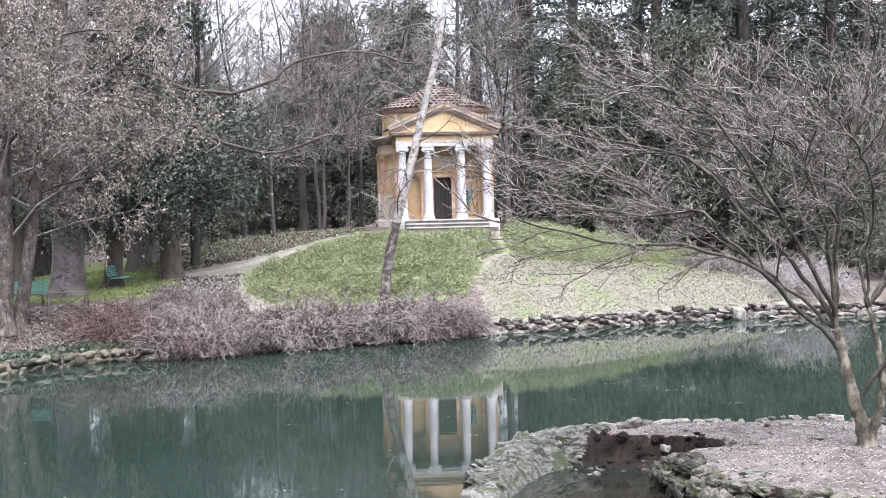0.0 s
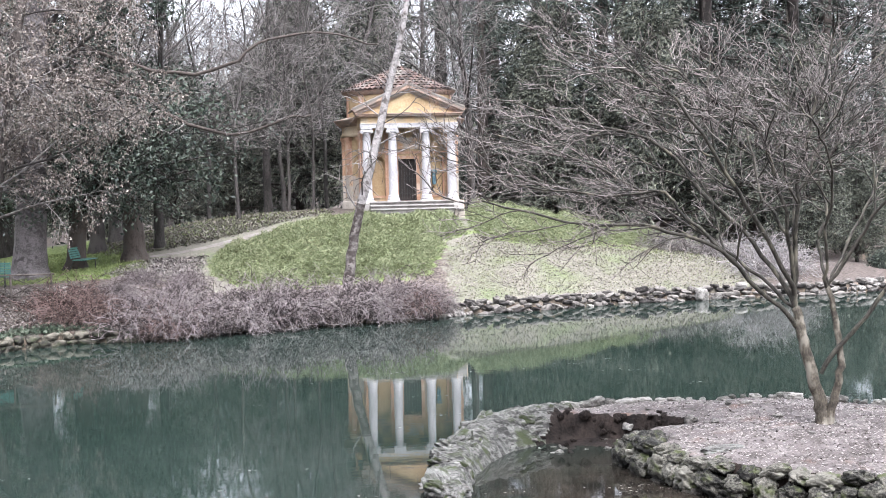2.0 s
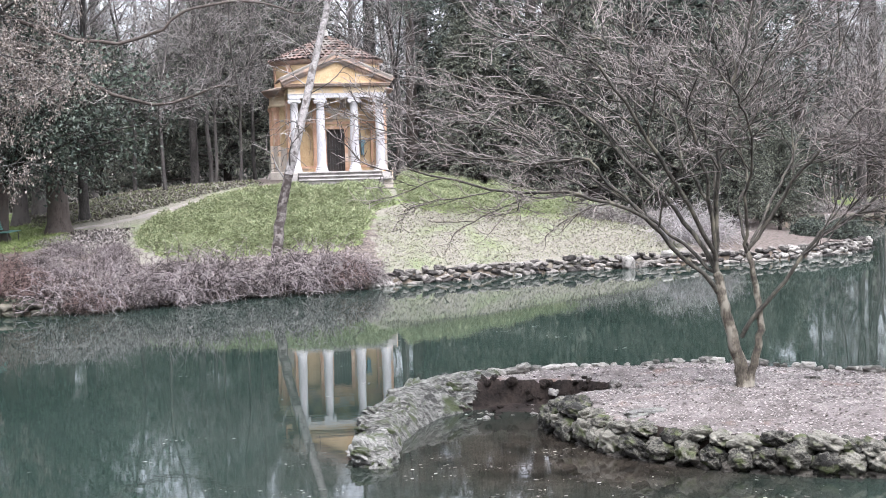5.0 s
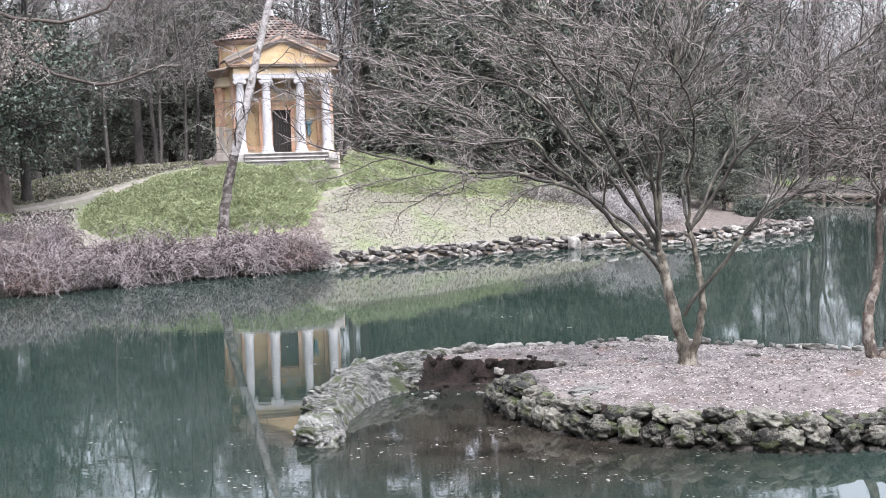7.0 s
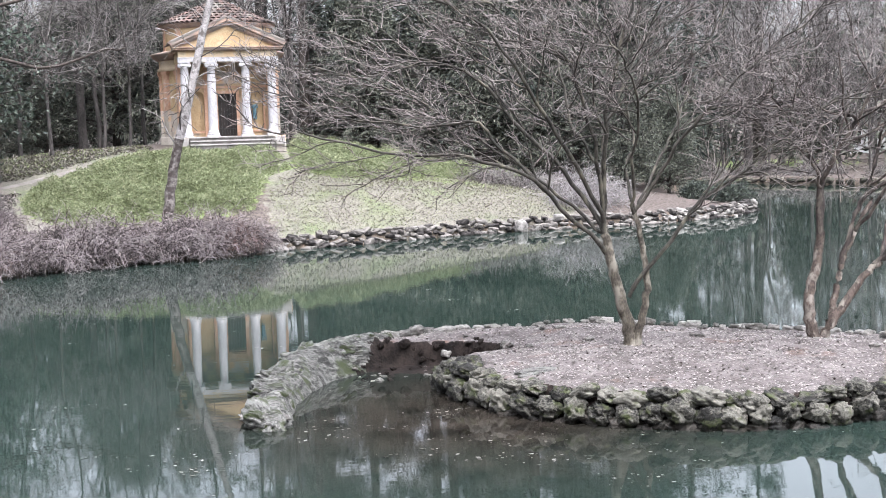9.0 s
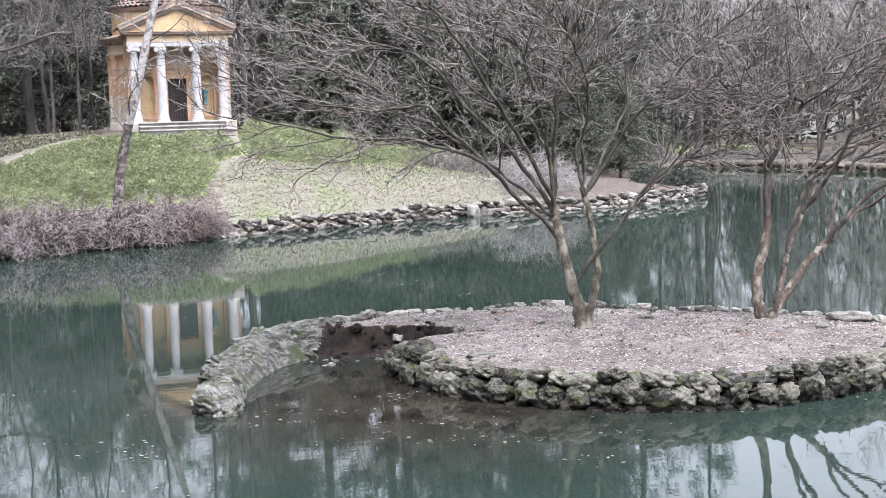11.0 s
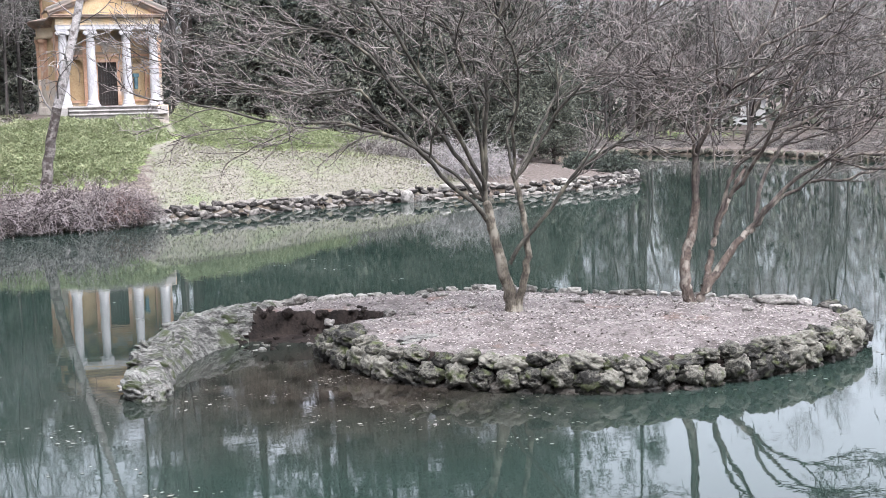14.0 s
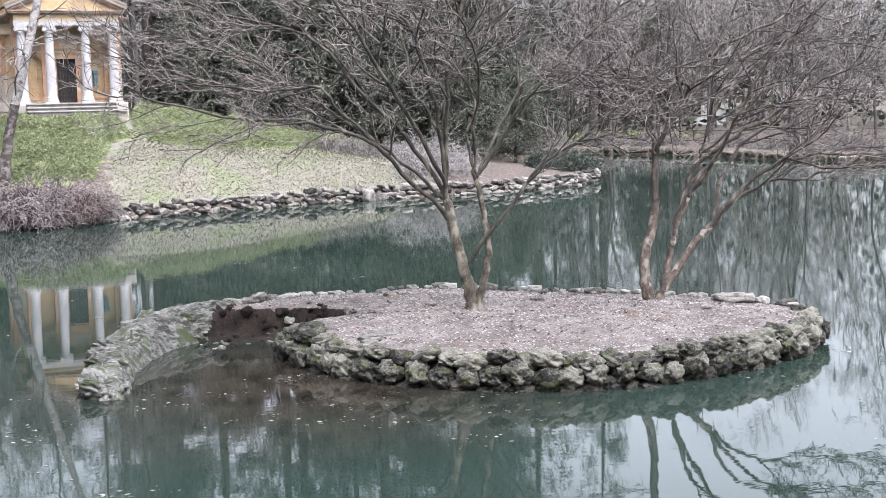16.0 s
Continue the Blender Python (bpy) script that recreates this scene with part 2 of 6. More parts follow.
def ground_material():
    m = bpy.data.materials.new("park_ground")
    m.use_nodes = True
    n, l = m.node_tree.nodes, m.node_tree.links
    b = n["Principled BSDF"]
    b.inputs["Roughness"].default_value, b.inputs["Specular IOR Level"].default_value = 0.95, 0.15
    pos = n.new("ShaderNodeNewGeometry").outputs["Position"]
    def noise_at(scale, detail=5.0):
        t = n.new("ShaderNodeTexNoise")
        t.inputs["Scale"].default_value, t.inputs["Detail"].default_value = scale, detail
        l.new(pos, t.inputs["Vector"])
        return t.outputs["Fac"]
    def ramp(fac, a, b2, p, q):
        r = n.new("ShaderNodeValToRGB")
        r.color_ramp.elements[0].position, r.color_ramp.elements[1].position = p, q
        r.color_ramp.elements[0].color, r.color_ramp.elements[1].color = rgba(a), rgba(b2)
        l.new(fac, r.inputs[0])
        return r.outputs[0]
    def mix(fac, a, b2):
        x = n.new("ShaderNodeMix")
        x.data_type = "RGBA"
        l.new(fac, x.inputs["Factor"])
        l.new(a, x.inputs["A"])
        l.new(b2, x.inputs["B"])
        return x.outputs["Result"]
    dirt = ramp(noise_at(9.0), (0.05, 0.04, 0.035), (0.15, 0.124, 0.11), 0.35, 0.68)
    lawn = ramp(noise_at(7.0), (0.095, 0.115, 0.06), (0.18, 0.195, 0.115), 0.33, 0.66)
    dry = ramp(noise_at(11.0), (0.115, 0.106, 0.086), (0.205, 0.19, 0.158), 0.33, 0.66)
    patch = ramp(noise_at(0.55, 4.0), (0, 0, 0), (1, 1, 1), 0.30, 0.50)
    lush = ramp(noise_at(6.0), (0.10, 0.135, 0.045), (0.21, 0.25, 0.10), 0.33, 0.66)
    at = n.new("ShaderNodeAttribute")
    at.attribute_name = "cover"
    sep = n.new("ShaderNodeSeparateColor")
    l.new(at.outputs["Color"], sep.inputs[0])
    def soft(ch, width=0.5):
        a = n.new("ShaderNodeMath")
        a.operation = "MULTIPLY_ADD"
        a.inputs[1].default_value = 1.0
        l.new(noise_at(1.8), a.inputs[0])
        l.new(sep.outputs[ch], a.inputs[2])
        r = n.new("ShaderNodeValToRGB")
        r.color_ramp.elements[0].position, r.color_ramp.elements[1].position = 0.9, 1.05
        l.new(a.outputs[0], r.inputs[0])
        return r.outputs[0]
    meadow = mix(patch, lawn, dry)
    c = mix(soft(0), dirt, meadow)
    c = mix(soft(1), c, lush)
    mud = ramp(noise_at(5.0), (0.05, 0.04, 0.03), (0.14, 0.11, 0.085), 0.35, 0.65)
    c = mix(sep.outputs[2], c, mud)
    # ground colours scaled down alike, leaving the sky relatively brighter
    toned = n.new("ShaderNodeHueSaturation")
    toned.inputs["Value"].default_value = TONE_SCALE / 0.8
    l.new(c, toned.inputs["Color"])
    l.new(toned.outputs[0], b.inputs["Base Color"])
    bp = n.new("ShaderNodeBump")
    bp.inputs["Strength"].default_value, bp.inputs["Distance"].default_value = 0.8, 0.06
    l.new(noise_at(14.0), bp.inputs["Height"])
    l.new(bp.outputs[0], b.inputs["Normal"])
    return m


def water_material():
    m = bpy.data.materials.new("pond_water")
    m.use_nodes = True
    n, l = m.node_tree.nodes, m.node_tree.links
    b = n["Principled BSDF"]
    b.inputs["Roughness"].default_value, b.inputs["IOR"].default_value = 0.008, 1.37
    pos = n.new("ShaderNodeNewGeometry").outputs["Position"]
    t = n.new("ShaderNodeTexNoise")
    t.inputs["Scale"].default_value, t.inputs["Detail"].default_value = 0.16, 4.0
    l.new(pos, t.inputs["Vector"])
    r = n.new("ShaderNodeValToRGB")
    r.color_ramp.elements[0].position, r.color_ramp.elements[1].position = 0.35, 0.7
    r.color_ramp.elements[0].color, r.color_ramp.elements[1].color = rgba((0.0115, 0.0195, 0.0158)), rgba((0.0165, 0.0255, 0.0213))
    l.new(t.outputs["Fac"], r.inputs[0])
    # brown shallows about the cove
    far = n.new("ShaderNodeVectorMath")
    far.operation = "DISTANCE"
    far.inputs[1].default_value = (4.4, 20.2, 0.0)
    l.new(pos, far.inputs[0])
    sh = n.new("ShaderNodeMapRange")
    sh.inputs["From Min"].default_value, sh.inputs["From Max"].default_value = 5.5, 1.5
    l.new(far.outputs["Value"], sh.inputs["Value"])
    bed = n.new("ShaderNodeTexNoise")
    bed.inputs["Scale"].default_value, bed.inputs["Detail"].default_value = 1.6, 6.0
    l.new(pos, bed.inputs["Vector"])
    bc = n.new("ShaderNodeValToRGB")
    bc.color_ramp.elements[0].position, bc.color_ramp.elements[1].position = 0.35, 0.7
    bc.color_ramp.elements[0].color, bc.color_ramp.elements[1].color = rgba((0.006, 0.0052, 0.0042)), rgba((0.03, 0.025, 0.02))
    l.new(bed.outputs["Fac"], bc.inputs[0])
    mx = n.new("ShaderNodeMix")
    mx.data_type = "RGBA"
    l.new(sh.outputs["Result"], mx.inputs["Factor"])
    l.new(r.outputs[0], mx.inputs["A"])
    l.new(bc.outputs[0], mx.inputs["B"])
    l.new(mx.outputs["Result"], b.inputs["Base Color"])
    mp = n.new("ShaderNodeMapping")
    mp.inputs["Scale"].default_value = (1.0, 2.6, 1.0)
    l.new(pos, mp.inputs["Vector"])
    w = n.new("ShaderNodeTexNoise")
    w.inputs["Scale"].default_value, w.inputs["Detail"].default_value = 2.2, 3.0
    l.new(mp.outputs[0], w.inputs["Vector"])
    bp = n.new("ShaderNodeBump")
    bp.inputs["Strength"].default_value, bp.inputs["Distance"].default_value = 0.03, 0.02
    l.new(w.outputs["Fac"], bp.inputs["Height"])
    l.new(bp.outputs[0], b.inputs["Normal"])
    return m


M["ground"] = ground_material()
M["water"] = water_material()


# ---- mesh tools ----
def mesh_np(name, V, F, material=None, smooth=False):
    """A mesh from an array of points and an array of faces with equally many corners."""
    V, F = np.asarray(V, np.float32).reshape(-1, 3), np.asarray(F, np.int32)
    me = bpy.data.meshes.new(name)
    k = F.shape[1]
    me.vertices.add(len(V))
    me.vertices.foreach_set("co", V.ravel())
    me.loops.add(F.size)
    me.loops.foreach_set("vertex_index", F.ravel())
    me.polygons.add(len(F))
    me.polygons.foreach_set("loop_start", np.arange(0, F.size, k, dtype=np.int32))
    me.polygons.foreach_set("loop_total", np.full(len(F), k, np.int32))
    if smooth:
        me.polygons.foreach_set("use_smooth", np.ones(len(F), bool))
    me.update(calc_edges=True)
    if material:
        me.materials.append(material)
    return me


def part(name, data, material, parent, label=""):
    """Links a bmesh or a mesh as one object under a thing or a part."""
    if isinstance(data, bmesh.types.BMesh):
        me = bpy.data.meshes.new(name)
        data.to_mesh(me)
        data.free()
    else:
        me = data
    if material and not me.materials:
        me.materials.append(material)
    ob = new(name, me)
    ob.parent = parent
    return tagged(ob, label)


def empty(name, m, label, category, group="", kind=""):
    ob = new(name)
    ob.empty_display_size = 0.2
    ob.matrix_world = m
    return tagged(ob, label, category, group, kind)


def box(bm, x0, x1, y0, y1, z0, z1, bevel=0.0):
    r = bmesh.ops.create_cube(bm, size=1.0, matrix=Matrix.Translation(((x0 + x1) / 2, (y0 + y1) / 2, (z0 + z1) / 2)) @ Matrix.Diagonal((x1 - x0, y1 - y0, z1 - z0, 1)))
    if bevel:
        es = {e for v in r["verts"] for e in v.link_edges}
        bmesh.ops.bevel(bm, geom=list(es), offset=bevel, segments=1, affect="EDGES")
    return bm


def boxes(*rows, bevel=0.0):
    bm = bmesh.new()
    for r in rows:
        box(bm, *r, bevel=bevel)
    return bm


def lathe(profile, steps=32, start=0.0, end=2 * math.pi, centre=(0, 0)):
    """A profile of (radius, z) turned about an upright axis."""
    p = np.array(profile, float)
    closed = abs(end - start - 2 * math.pi) < 1e-6
    a = np.linspace(start, end, steps + (0 if closed else 1), endpoint=not closed)
    n = len(a)
    V = np.stack([centre[0] + p[None, :, 0] * np.cos(a)[:, None], centre[1] + p[None, :, 0] * np.sin(a)[:, None], np.repeat(p[None, :, 1], n, 0)], -1)
    k = len(p)
    i, j = np.meshgrid(np.arange(n if closed else n - 1), np.arange(k - 1), indexing="ij")
    i2 = (i + 1) % n
    F = np.stack([i * k + j, i2 * k + j, i2 * k + j + 1, i * k + j + 1], -1).reshape(-1, 4)
    return V.reshape(-1, 3), F


def tubes(groups, sides=5):
    """Tubes along paths: groups of (points (m, n, 3), radii (m, n)). Returns points and faces."""
    Vs, Fs, base = [], [], 0
    for P, R in groups:
        m, n = P.shape[:2]
        T = np.gradient(P, axis=1)
        T /= np.linalg.norm(T, axis=2, keepdims=True) + 1e-9
        ref = np.where(np.abs(T[..., 2:3]) > 0.9, np.array([1.0, 0.1, 0]), np.array([0.1, 0.2, 1.0]))
        A = np.cross(T, ref)
        A /= np.linalg.norm(A, axis=2, keepdims=True) + 1e-9
        B = np.cross(T, A)
        ang = np.arange(sides) * 2 * np.pi / sides
        V = P[:, :, None] + R[:, :, None, None] * (np.cos(ang)[:, None] * A[:, :, None] + np.sin(ang)[:, None] * B[:, :, None])
        q, i, s = np.meshgrid(np.arange(m), np.arange(n - 1), np.arange(sides), indexing="ij")
        s2 = (s + 1) % sides
        at = lambda ii, ss: base + (q * n + ii) * sides + ss
        Fs.append(np.stack([at(i, s), at(i, s2), at(i + 1, s2), at(i + 1, s)], -1).reshape(-1, 4))
        Vs.append(V.reshape(-1, 3))
        base += m * n * sides
    return np.concatenate(Vs), np.concatenate(Fs)


def unit(v):
    return v / (np.linalg.norm(v, axis=-1, keepdims=True) + 1e-9)


def spawn(rng, P, R, k, a, b, spread, up, length, n=4, thin=0.6, tip=0.3, wiggle=0.15, flat=1.0, rmin=0.003, bend=0.0, shrink=0.5):
    """Side shoots: k on each parent path between the fractions a and b."""
    m, pn = P.shape[:2]
    t = a + (b - a) * (np.arange(k)[None] + rng.random((m, k))) / k
    s = t * (pn - 1)
    i = np.minimum(s.astype(int), pn - 2)
    fr = (s - i)[..., None]
    row = np.arange(m)[:, None]
    at = P[row, i] * (1 - fr) + P[row, i + 1] * fr
    tan = unit(P[row, i + 1] - P[row, i])
    rad = R[row, i] * (1 - fr[..., 0]) + R[row, i + 1] * fr[..., 0]
    side = rng.normal(size=(m, k, 3))
    side -= (side * tan).sum(-1, keepdims=True) * tan
    side = unit(side)
    ang = np.radians(spread) * (0.7 + 0.6 * rng.random((m, k, 1)))
    d = tan * np.cos(ang) + side * np.sin(ang)
    d[..., 2] = d[..., 2] * flat + up
    d = unit(d).reshape(-1, 3)
    L = (length * (1 - shrink * t) * (0.6 + 0.7 * rng.random((m, k)))).reshape(-1, 1)
    r0 = np.maximum(rad.reshape(-1) * thin, rmin)
    pts = [at.reshape(-1, 3)]
    for _ in range(n - 1):
        pts.append(pts[-1] + d * L / (n - 1))
        d = d + rng.normal(size=d.shape) * wiggle
        d[:, 2] += bend
        d = unit(d)
    taper = np.linspace(1, tip, n)
    return np.stack(pts, 1), np.maximum(r0[:, None] * taper[None], rmin * 0.7)


def curve_path(keys, n, r0, r1, rng=None, wiggle=0.0):
    """A smooth path through key points, as arrays for tubes()."""
    keys = np.array(keys, float)
    s = np.linspace(0, len(keys) - 1, n)
    out = np.empty((n, 3))
    for q, u in enumerate(s):
        i = min(int(u), len(keys) - 2)
        f = u - i
        p0, p1, p2, p3 = keys[max(i - 1, 0)], keys[i], keys[i + 1], keys[min(i + 2, len(keys) - 1)]
        out[q] = 0.5 * (2 * p1 + (p2 - p0) * f + (2 * p0 - 5 * p1 + 4 * p2 - p3) * f * f + (3 * p1 - p0 - 3 * p2 + p3) * f ** 3)
    if rng is not None:
        out[1:] += rng.normal(size=(n - 1, 3)) * wiggle
    return out[None], np.linspace(r0, r1, n)[None]


def leaves(rng, C, D, length, width, jitter=0.35, lying=False):
    """Small pointed blades from the places C along the ways D."""
    m = len(C)
    D = unit(D + rng.normal(size=(m, 3)) * jitter)
    W = unit(np.cross(D, np.array([0, 0, 1.0]) + 0.3 * rng.normal(size=(m, 3)) if lying else rng.normal(size=(m, 3))))
    L = length * (0.6 + 0.8 * rng.random((m, 1)))
    w = width * (0.6 + 0.8 * rng.random((m, 1)))
    V = np.stack([C, C + D * L * 0.5 + W * w * 0.5, C + D * L, C + D * L * 0.5 - W * w * 0.5], 1).reshape(-1, 3)
    return V, np.arange(4 * m).reshape(-1, 4)


def inside(poly, X, Y):
    poly = np.array(poly, float)
    r = np.zeros(X.shape, bool)
    x0, y0 = poly[-1]
    for x1, y1 in poly:
        c = ((y1 > Y) != (y0 > Y)) & (X < (x0 - x1) * (Y - y1) / (y0 - y1 + 1e-12) + x1)
        r ^= c
        x0, y0 = x1, y1
    return r


def line_distance(line, X, Y, closed=False):
    line = np.array(line, float)
    best = np.full(X.shape, 1e9)
    ends = zip(line, np.roll(line, -1, 0)) if closed else zip(line[:-1], line[1:])
    for (ax, ay), (bx, by) in ends:
        dx, dy = bx - ax, by - ay
        t = np.clip(((X - ax) * dx + (Y - ay) * dy) / (dx * dx + dy * dy + 1e-12), 0, 1)
        best = np.minimum(best, np.hypot(X - ax - t * dx, Y - ay - t * dy))
    return best


def smooth(t):
    t = np.clip(t, 0, 1)
    return t * t * (3 - 2 * t)


def lumps(X, Y, size, seed=0):
    """Gentle uneven swell of the ground."""
    a = seed * 1.7
    return (np.sin(X / size + a) * np.cos(Y / size * 1.3 - a) + 0.5 * np.sin(X / size * 2.3 - a) * np.sin(Y / size * 1.9 + 2 * a)) / 1.5


def along(line, step, rng=None, jitter=0.0):
    """Places at even steps along a line, each with its heading."""
    line = np.array(line, float)
    seg = np.linalg.norm(np.diff(line, axis=0), axis=1)
    cum = np.r_[0, np.cumsum(seg)]
    out = []
    s = step / 2
    while s < cum[-1]:
        i = min(np.searchsorted(cum, s) - 1, len(seg) - 1)
        p = line[i] + (line[i + 1] - line[i]) * (s - cum[i]) / seg[i]
        d = line[i + 1] - line[i]
        out.append((p[0], p[1], math.atan2(d[1], d[0])))
        s += step * (1 + (rng.uniform(-jitter, jitter) if rng else 0))
    return out


# ---- land and water ----
NORTH_SHORE = [(-22, 33), (-12.7, 39.8), (-11.9, 41.6), (-10.2, 43.2), (-8.1, 43.6), (-6.5, 44.2), (-3.5, 46.5), (-0.8, 47.3), (1.5, 47.9), (3.2, 49.2),
               (6.1, 50.2), (10.0, 52.0), (13.4, 52.8), (16.5, 53.3), (19.5, 53.7), (24.0, 55.6), (26.5, 58.4)]
FAR_SHORE = [(26.0, 61.5), (26.5, 70), (31, 80.5), (36.5, 80.3), (39, 76.8), (41.2, 73.5), (42.5, 68), (45.6, 62.8), (53, 55), (62, 42)]
NEAR_SHORE = [(62, 12), (30, 5), (0, 4), (-25, 8), (-32, 22)]
POND = NORTH_SHORE + FAR_SHORE + NEAR_SHORE


def land_height(X, Y):
    X, Y = np.asarray(X, float), np.asarray(Y, float)
    d = line_distance(POND, X, Y, closed=True)
    wet = inside(POND, X, Y)
    sx = np.where(X < 0, 15.0, 10.5)
    sy = np.where(Y < 66, 10.0, 26.0)
    mound = 3.5 * np.exp(-(X / sx) ** 2 / 2 - ((Y - 65.5) / sy) ** 2 / 2)
    left = 0.8 * smooth((-4.5 - X) / 5.5) * smooth((Y - 40.0) / 3.5) * smooth((57 - Y) / 8.0)
    here = 3.0 * smooth((14 - Y) / 9.0) * smooth((30 - np.abs(X)) / 10)
    far = 0.6 * smooth((np.hypot(X, Y - 50) - 45) / 60)
    dry = 0.42 + (mound + left) * smooth(d / 3.5) + here * smooth(d / 3.0) + far + 0.05 * lumps(X, Y, 1.7) * smooth(d / 2)
    return np.where(wet, 0.42 - 1.6 * smooth(d / 0.55), dry)


def ground_z(x, y):
    return float(land_height(np.array([x]), np.array([y]))[0])


JUNIPER_A = [(-5.4, 49.0), (-6.5, 50.4), (-6.9, 53.0), (-6.7, 55.3), (-5.4, 57.0), (-3.5, 59.6), (-0.6, 60.7), (3.9, 60.8), (4.25, 57.5), (3.2, 55.8), (2.7, 53.2), (2.3, 51.3), (1.0, 50.4), (-0.8, 49.8), (-3.6, 48.9)]
JUNIPER_B = [(4.15, 58.6), (4.6, 57.0), (5.8, 56.2), (8.5, 56.9), (11.1, 58.9), (14.5, 60.4), (16.5, 62.5), (14.0, 65.0), (10.0, 66.0), (6.5, 66.0), (4.4, 64.0)]
PATH_LINE = [(-1.4, 61.3), (-3.2, 60.45), (-4.7, 58.9), (-5.8, 57.9), (-7.2, 56.6), (-8.8, 55.7), (-11.0, 54.8), (-15, 54), (-22, 54)]


def build_ground():
    def steps(fine0, fine1, step, far):
        mid = np.arange(fine0, fine1 + 1e-6, step)
        grow = np.geomspace(step, far, 26).cumsum()
        return np.r_[fine0 - grow[::-1], mid, fine1 + grow]
    xs, ys = steps(-24, 50, 0.36, 900), steps(34, 88, 0.36, 900)
    X, Y = np.meshgrid(xs, ys, indexing="ij")
    Z = land_height(X, Y)
    n, k = X.shape
    V = np.stack([X, Y, Z], -1).reshape(-1, 3)
    i, j = np.meshgrid(np.arange(n - 1), np.arange(k - 1), indexing="ij")
    F = np.stack([i * k + j, (i + 1) * k + j, (i + 1) * k + j + 1, i * k + j + 1], -1).reshape(-1, 4)
    me = mesh_np("ground", V, F, M["ground"], smooth=True)
    d = line_distance(POND, X, Y, closed=True)
    wet = inside(POND, X, Y)
    lawn = smooth((X - 1.0) / 4) * smooth((18.5 - X) / 4) * smooth((64 - Y) / 4) * smooth((d + 0.5) / 0.6)
    lawn = np.maximum(lawn, 0.3 * smooth((X - 28) / 5))
    lawn = np.maximum(lawn, 0.72 * smooth((-2.0 - X) / 2) * smooth((Y - 47) / 2) * smooth((68 - Y) / 4))
    lush = 0.85 * smooth((-8.2 - X) / 2.0) * smooth((Y - 46.5) / 3) * smooth((66 - Y) / 5)
    lush = np.maximum(lush, 0.7 * np.exp(-((X - 11) / 3.5) ** 2 - ((Y - 58.4) / 1.1) ** 2))
    lush = np.maximum(lush, 0.85 * np.exp(-((X - 44) / 8) ** 2 - ((Y - 96) / 9) ** 2))
    lush = np.maximum(lush, 0.5 * (inside(JUNIPER_A, X, Y) | inside(JUNIPER_B, X, Y)))
    path_d = line_distance(PATH_LINE, X, Y)
    lush = lush * smooth((path_d - 0.8) / 0.8)
    mud = np.where(wet, 1.0, 0.0)
    at = me.color_attributes.new("cover", "FLOAT_COLOR", "POINT")
    at.data.foreach_set("color", np.stack([lawn, lush, mud, np.ones_like(mud)], -1).astype(np.float32).ravel())
    ob = new("ground", me)
    tagged(ob, "park ground with dry lawn, leaf litter and bare earth", "ground", kind="structure")


build_ground()


def build_path():
    pts = along(PATH_LINE, 0.5)
    V, F = [], []
    for q, (x, y, a) in enumerate(pts):
        for s in range(5):
            o = (s - 2) / 2 * (0.32 + 0.08 * math.sin(q * 0.7 + s))
            px, py = x - math.sin(a) * o, y + math.cos(a) * o
            V.append((px, py, ground_z(px, py) + 0.03 - 0.02 * abs(s - 2)))
    for q in range(len(pts) - 1):
        for s in range(4):
            F.append((q * 5 + s, (q + 1) * 5 + s, (q + 1) * 5 + s + 1, q * 5 + s + 1))
    ob = new("path", mesh_np("path", V, F, M["gravel"], True))
    tagged(ob, "pale gravel path winding up to the temple", "path", kind="structure")


build_path()

water = new("water", mesh_np("water", [(-60, 0, 0), (80, 0, 0), (80, 95, 0), (-60, 95, 0)], [(0, 1, 2, 3)], M["water"]))
tagged(water, "still teal-green pond water with mirrored trees", "water", kind="structure")


# ---- stones ----
def stone_mesh(seed, level=3, rough=0.26, pits=0.09, block=0.33):
    rng = random.Random(seed)
    bm = bmesh.new()
    bmesh.ops.create_icosphere(bm, subdivisions=level, radius=0.5)
    off = Vector((rng.uniform(-50, 50), rng.uniform(-50, 50), rng.uniform(-50, 50)))
    for v in bm.verts:
        p = v.co.normalized()
        r = 0.44 * (1 + rough * 1.5 * noise.noise(p * 1.3 + off) + rough * 1.3 * noise.noise(p * 2.7 + off) - pits * 3.5 * max(0.0, noise.noise(p * 4.6 + off)) + pits * 1.6 * noise.noise(p * 9.0 + off))
        q = p * r
        flat = block + 0.08 * noise.noise(p * 0.8 - off)
        for axis in range(3):
            if abs(q[axis]) > flat:
                q[axis] = math.copysign(flat + (abs(q[axis]) - flat) * 0.35, q[axis])
        v.co = q
    for f in bm.faces:
        f.smooth = True
    me = bpy.data.meshes.new("stone")
    bm.to_mesh(me)
    bm.free()
    return me


STONES = [stone_mesh(s) for s in range(9)]
SMALL_STONES = [stone_mesh(40 + s, 3, 0.36, 0.10) for s in range(8)]


def with_material(meshes, material):
    out = []
    for me in meshes:
        c = me.copy()
        c.materials.clear()
        c.materials.append(material)
        out.append(c)
    return out


BOULDERS = [stone_mesh(20 + s, 4, 0.22, 0.13, 0.40) for s in range(8)]
ROCK = with_material(BOULDERS, M["rock"])
ROCK_WET = with_material(BOULDERS, M["rock_wet"])
CLODS = with_material(SMALL_STONES, M["mud"])
ROCK_PALE = with_material(SMALL_STONES, M["rock_pale"])
SLABS = [stone_mesh(60 + s, 4, 0.30, 0.10) for s in range(8)]
ROCK_ARM = with_material(SLABS, M["rock_arm"])
ROCK_BANK = with_material(SMALL_STONES, M["rock_bank"])
ROCK_MOSS = with_material(SMALL_STONES, M["rock_moss"])
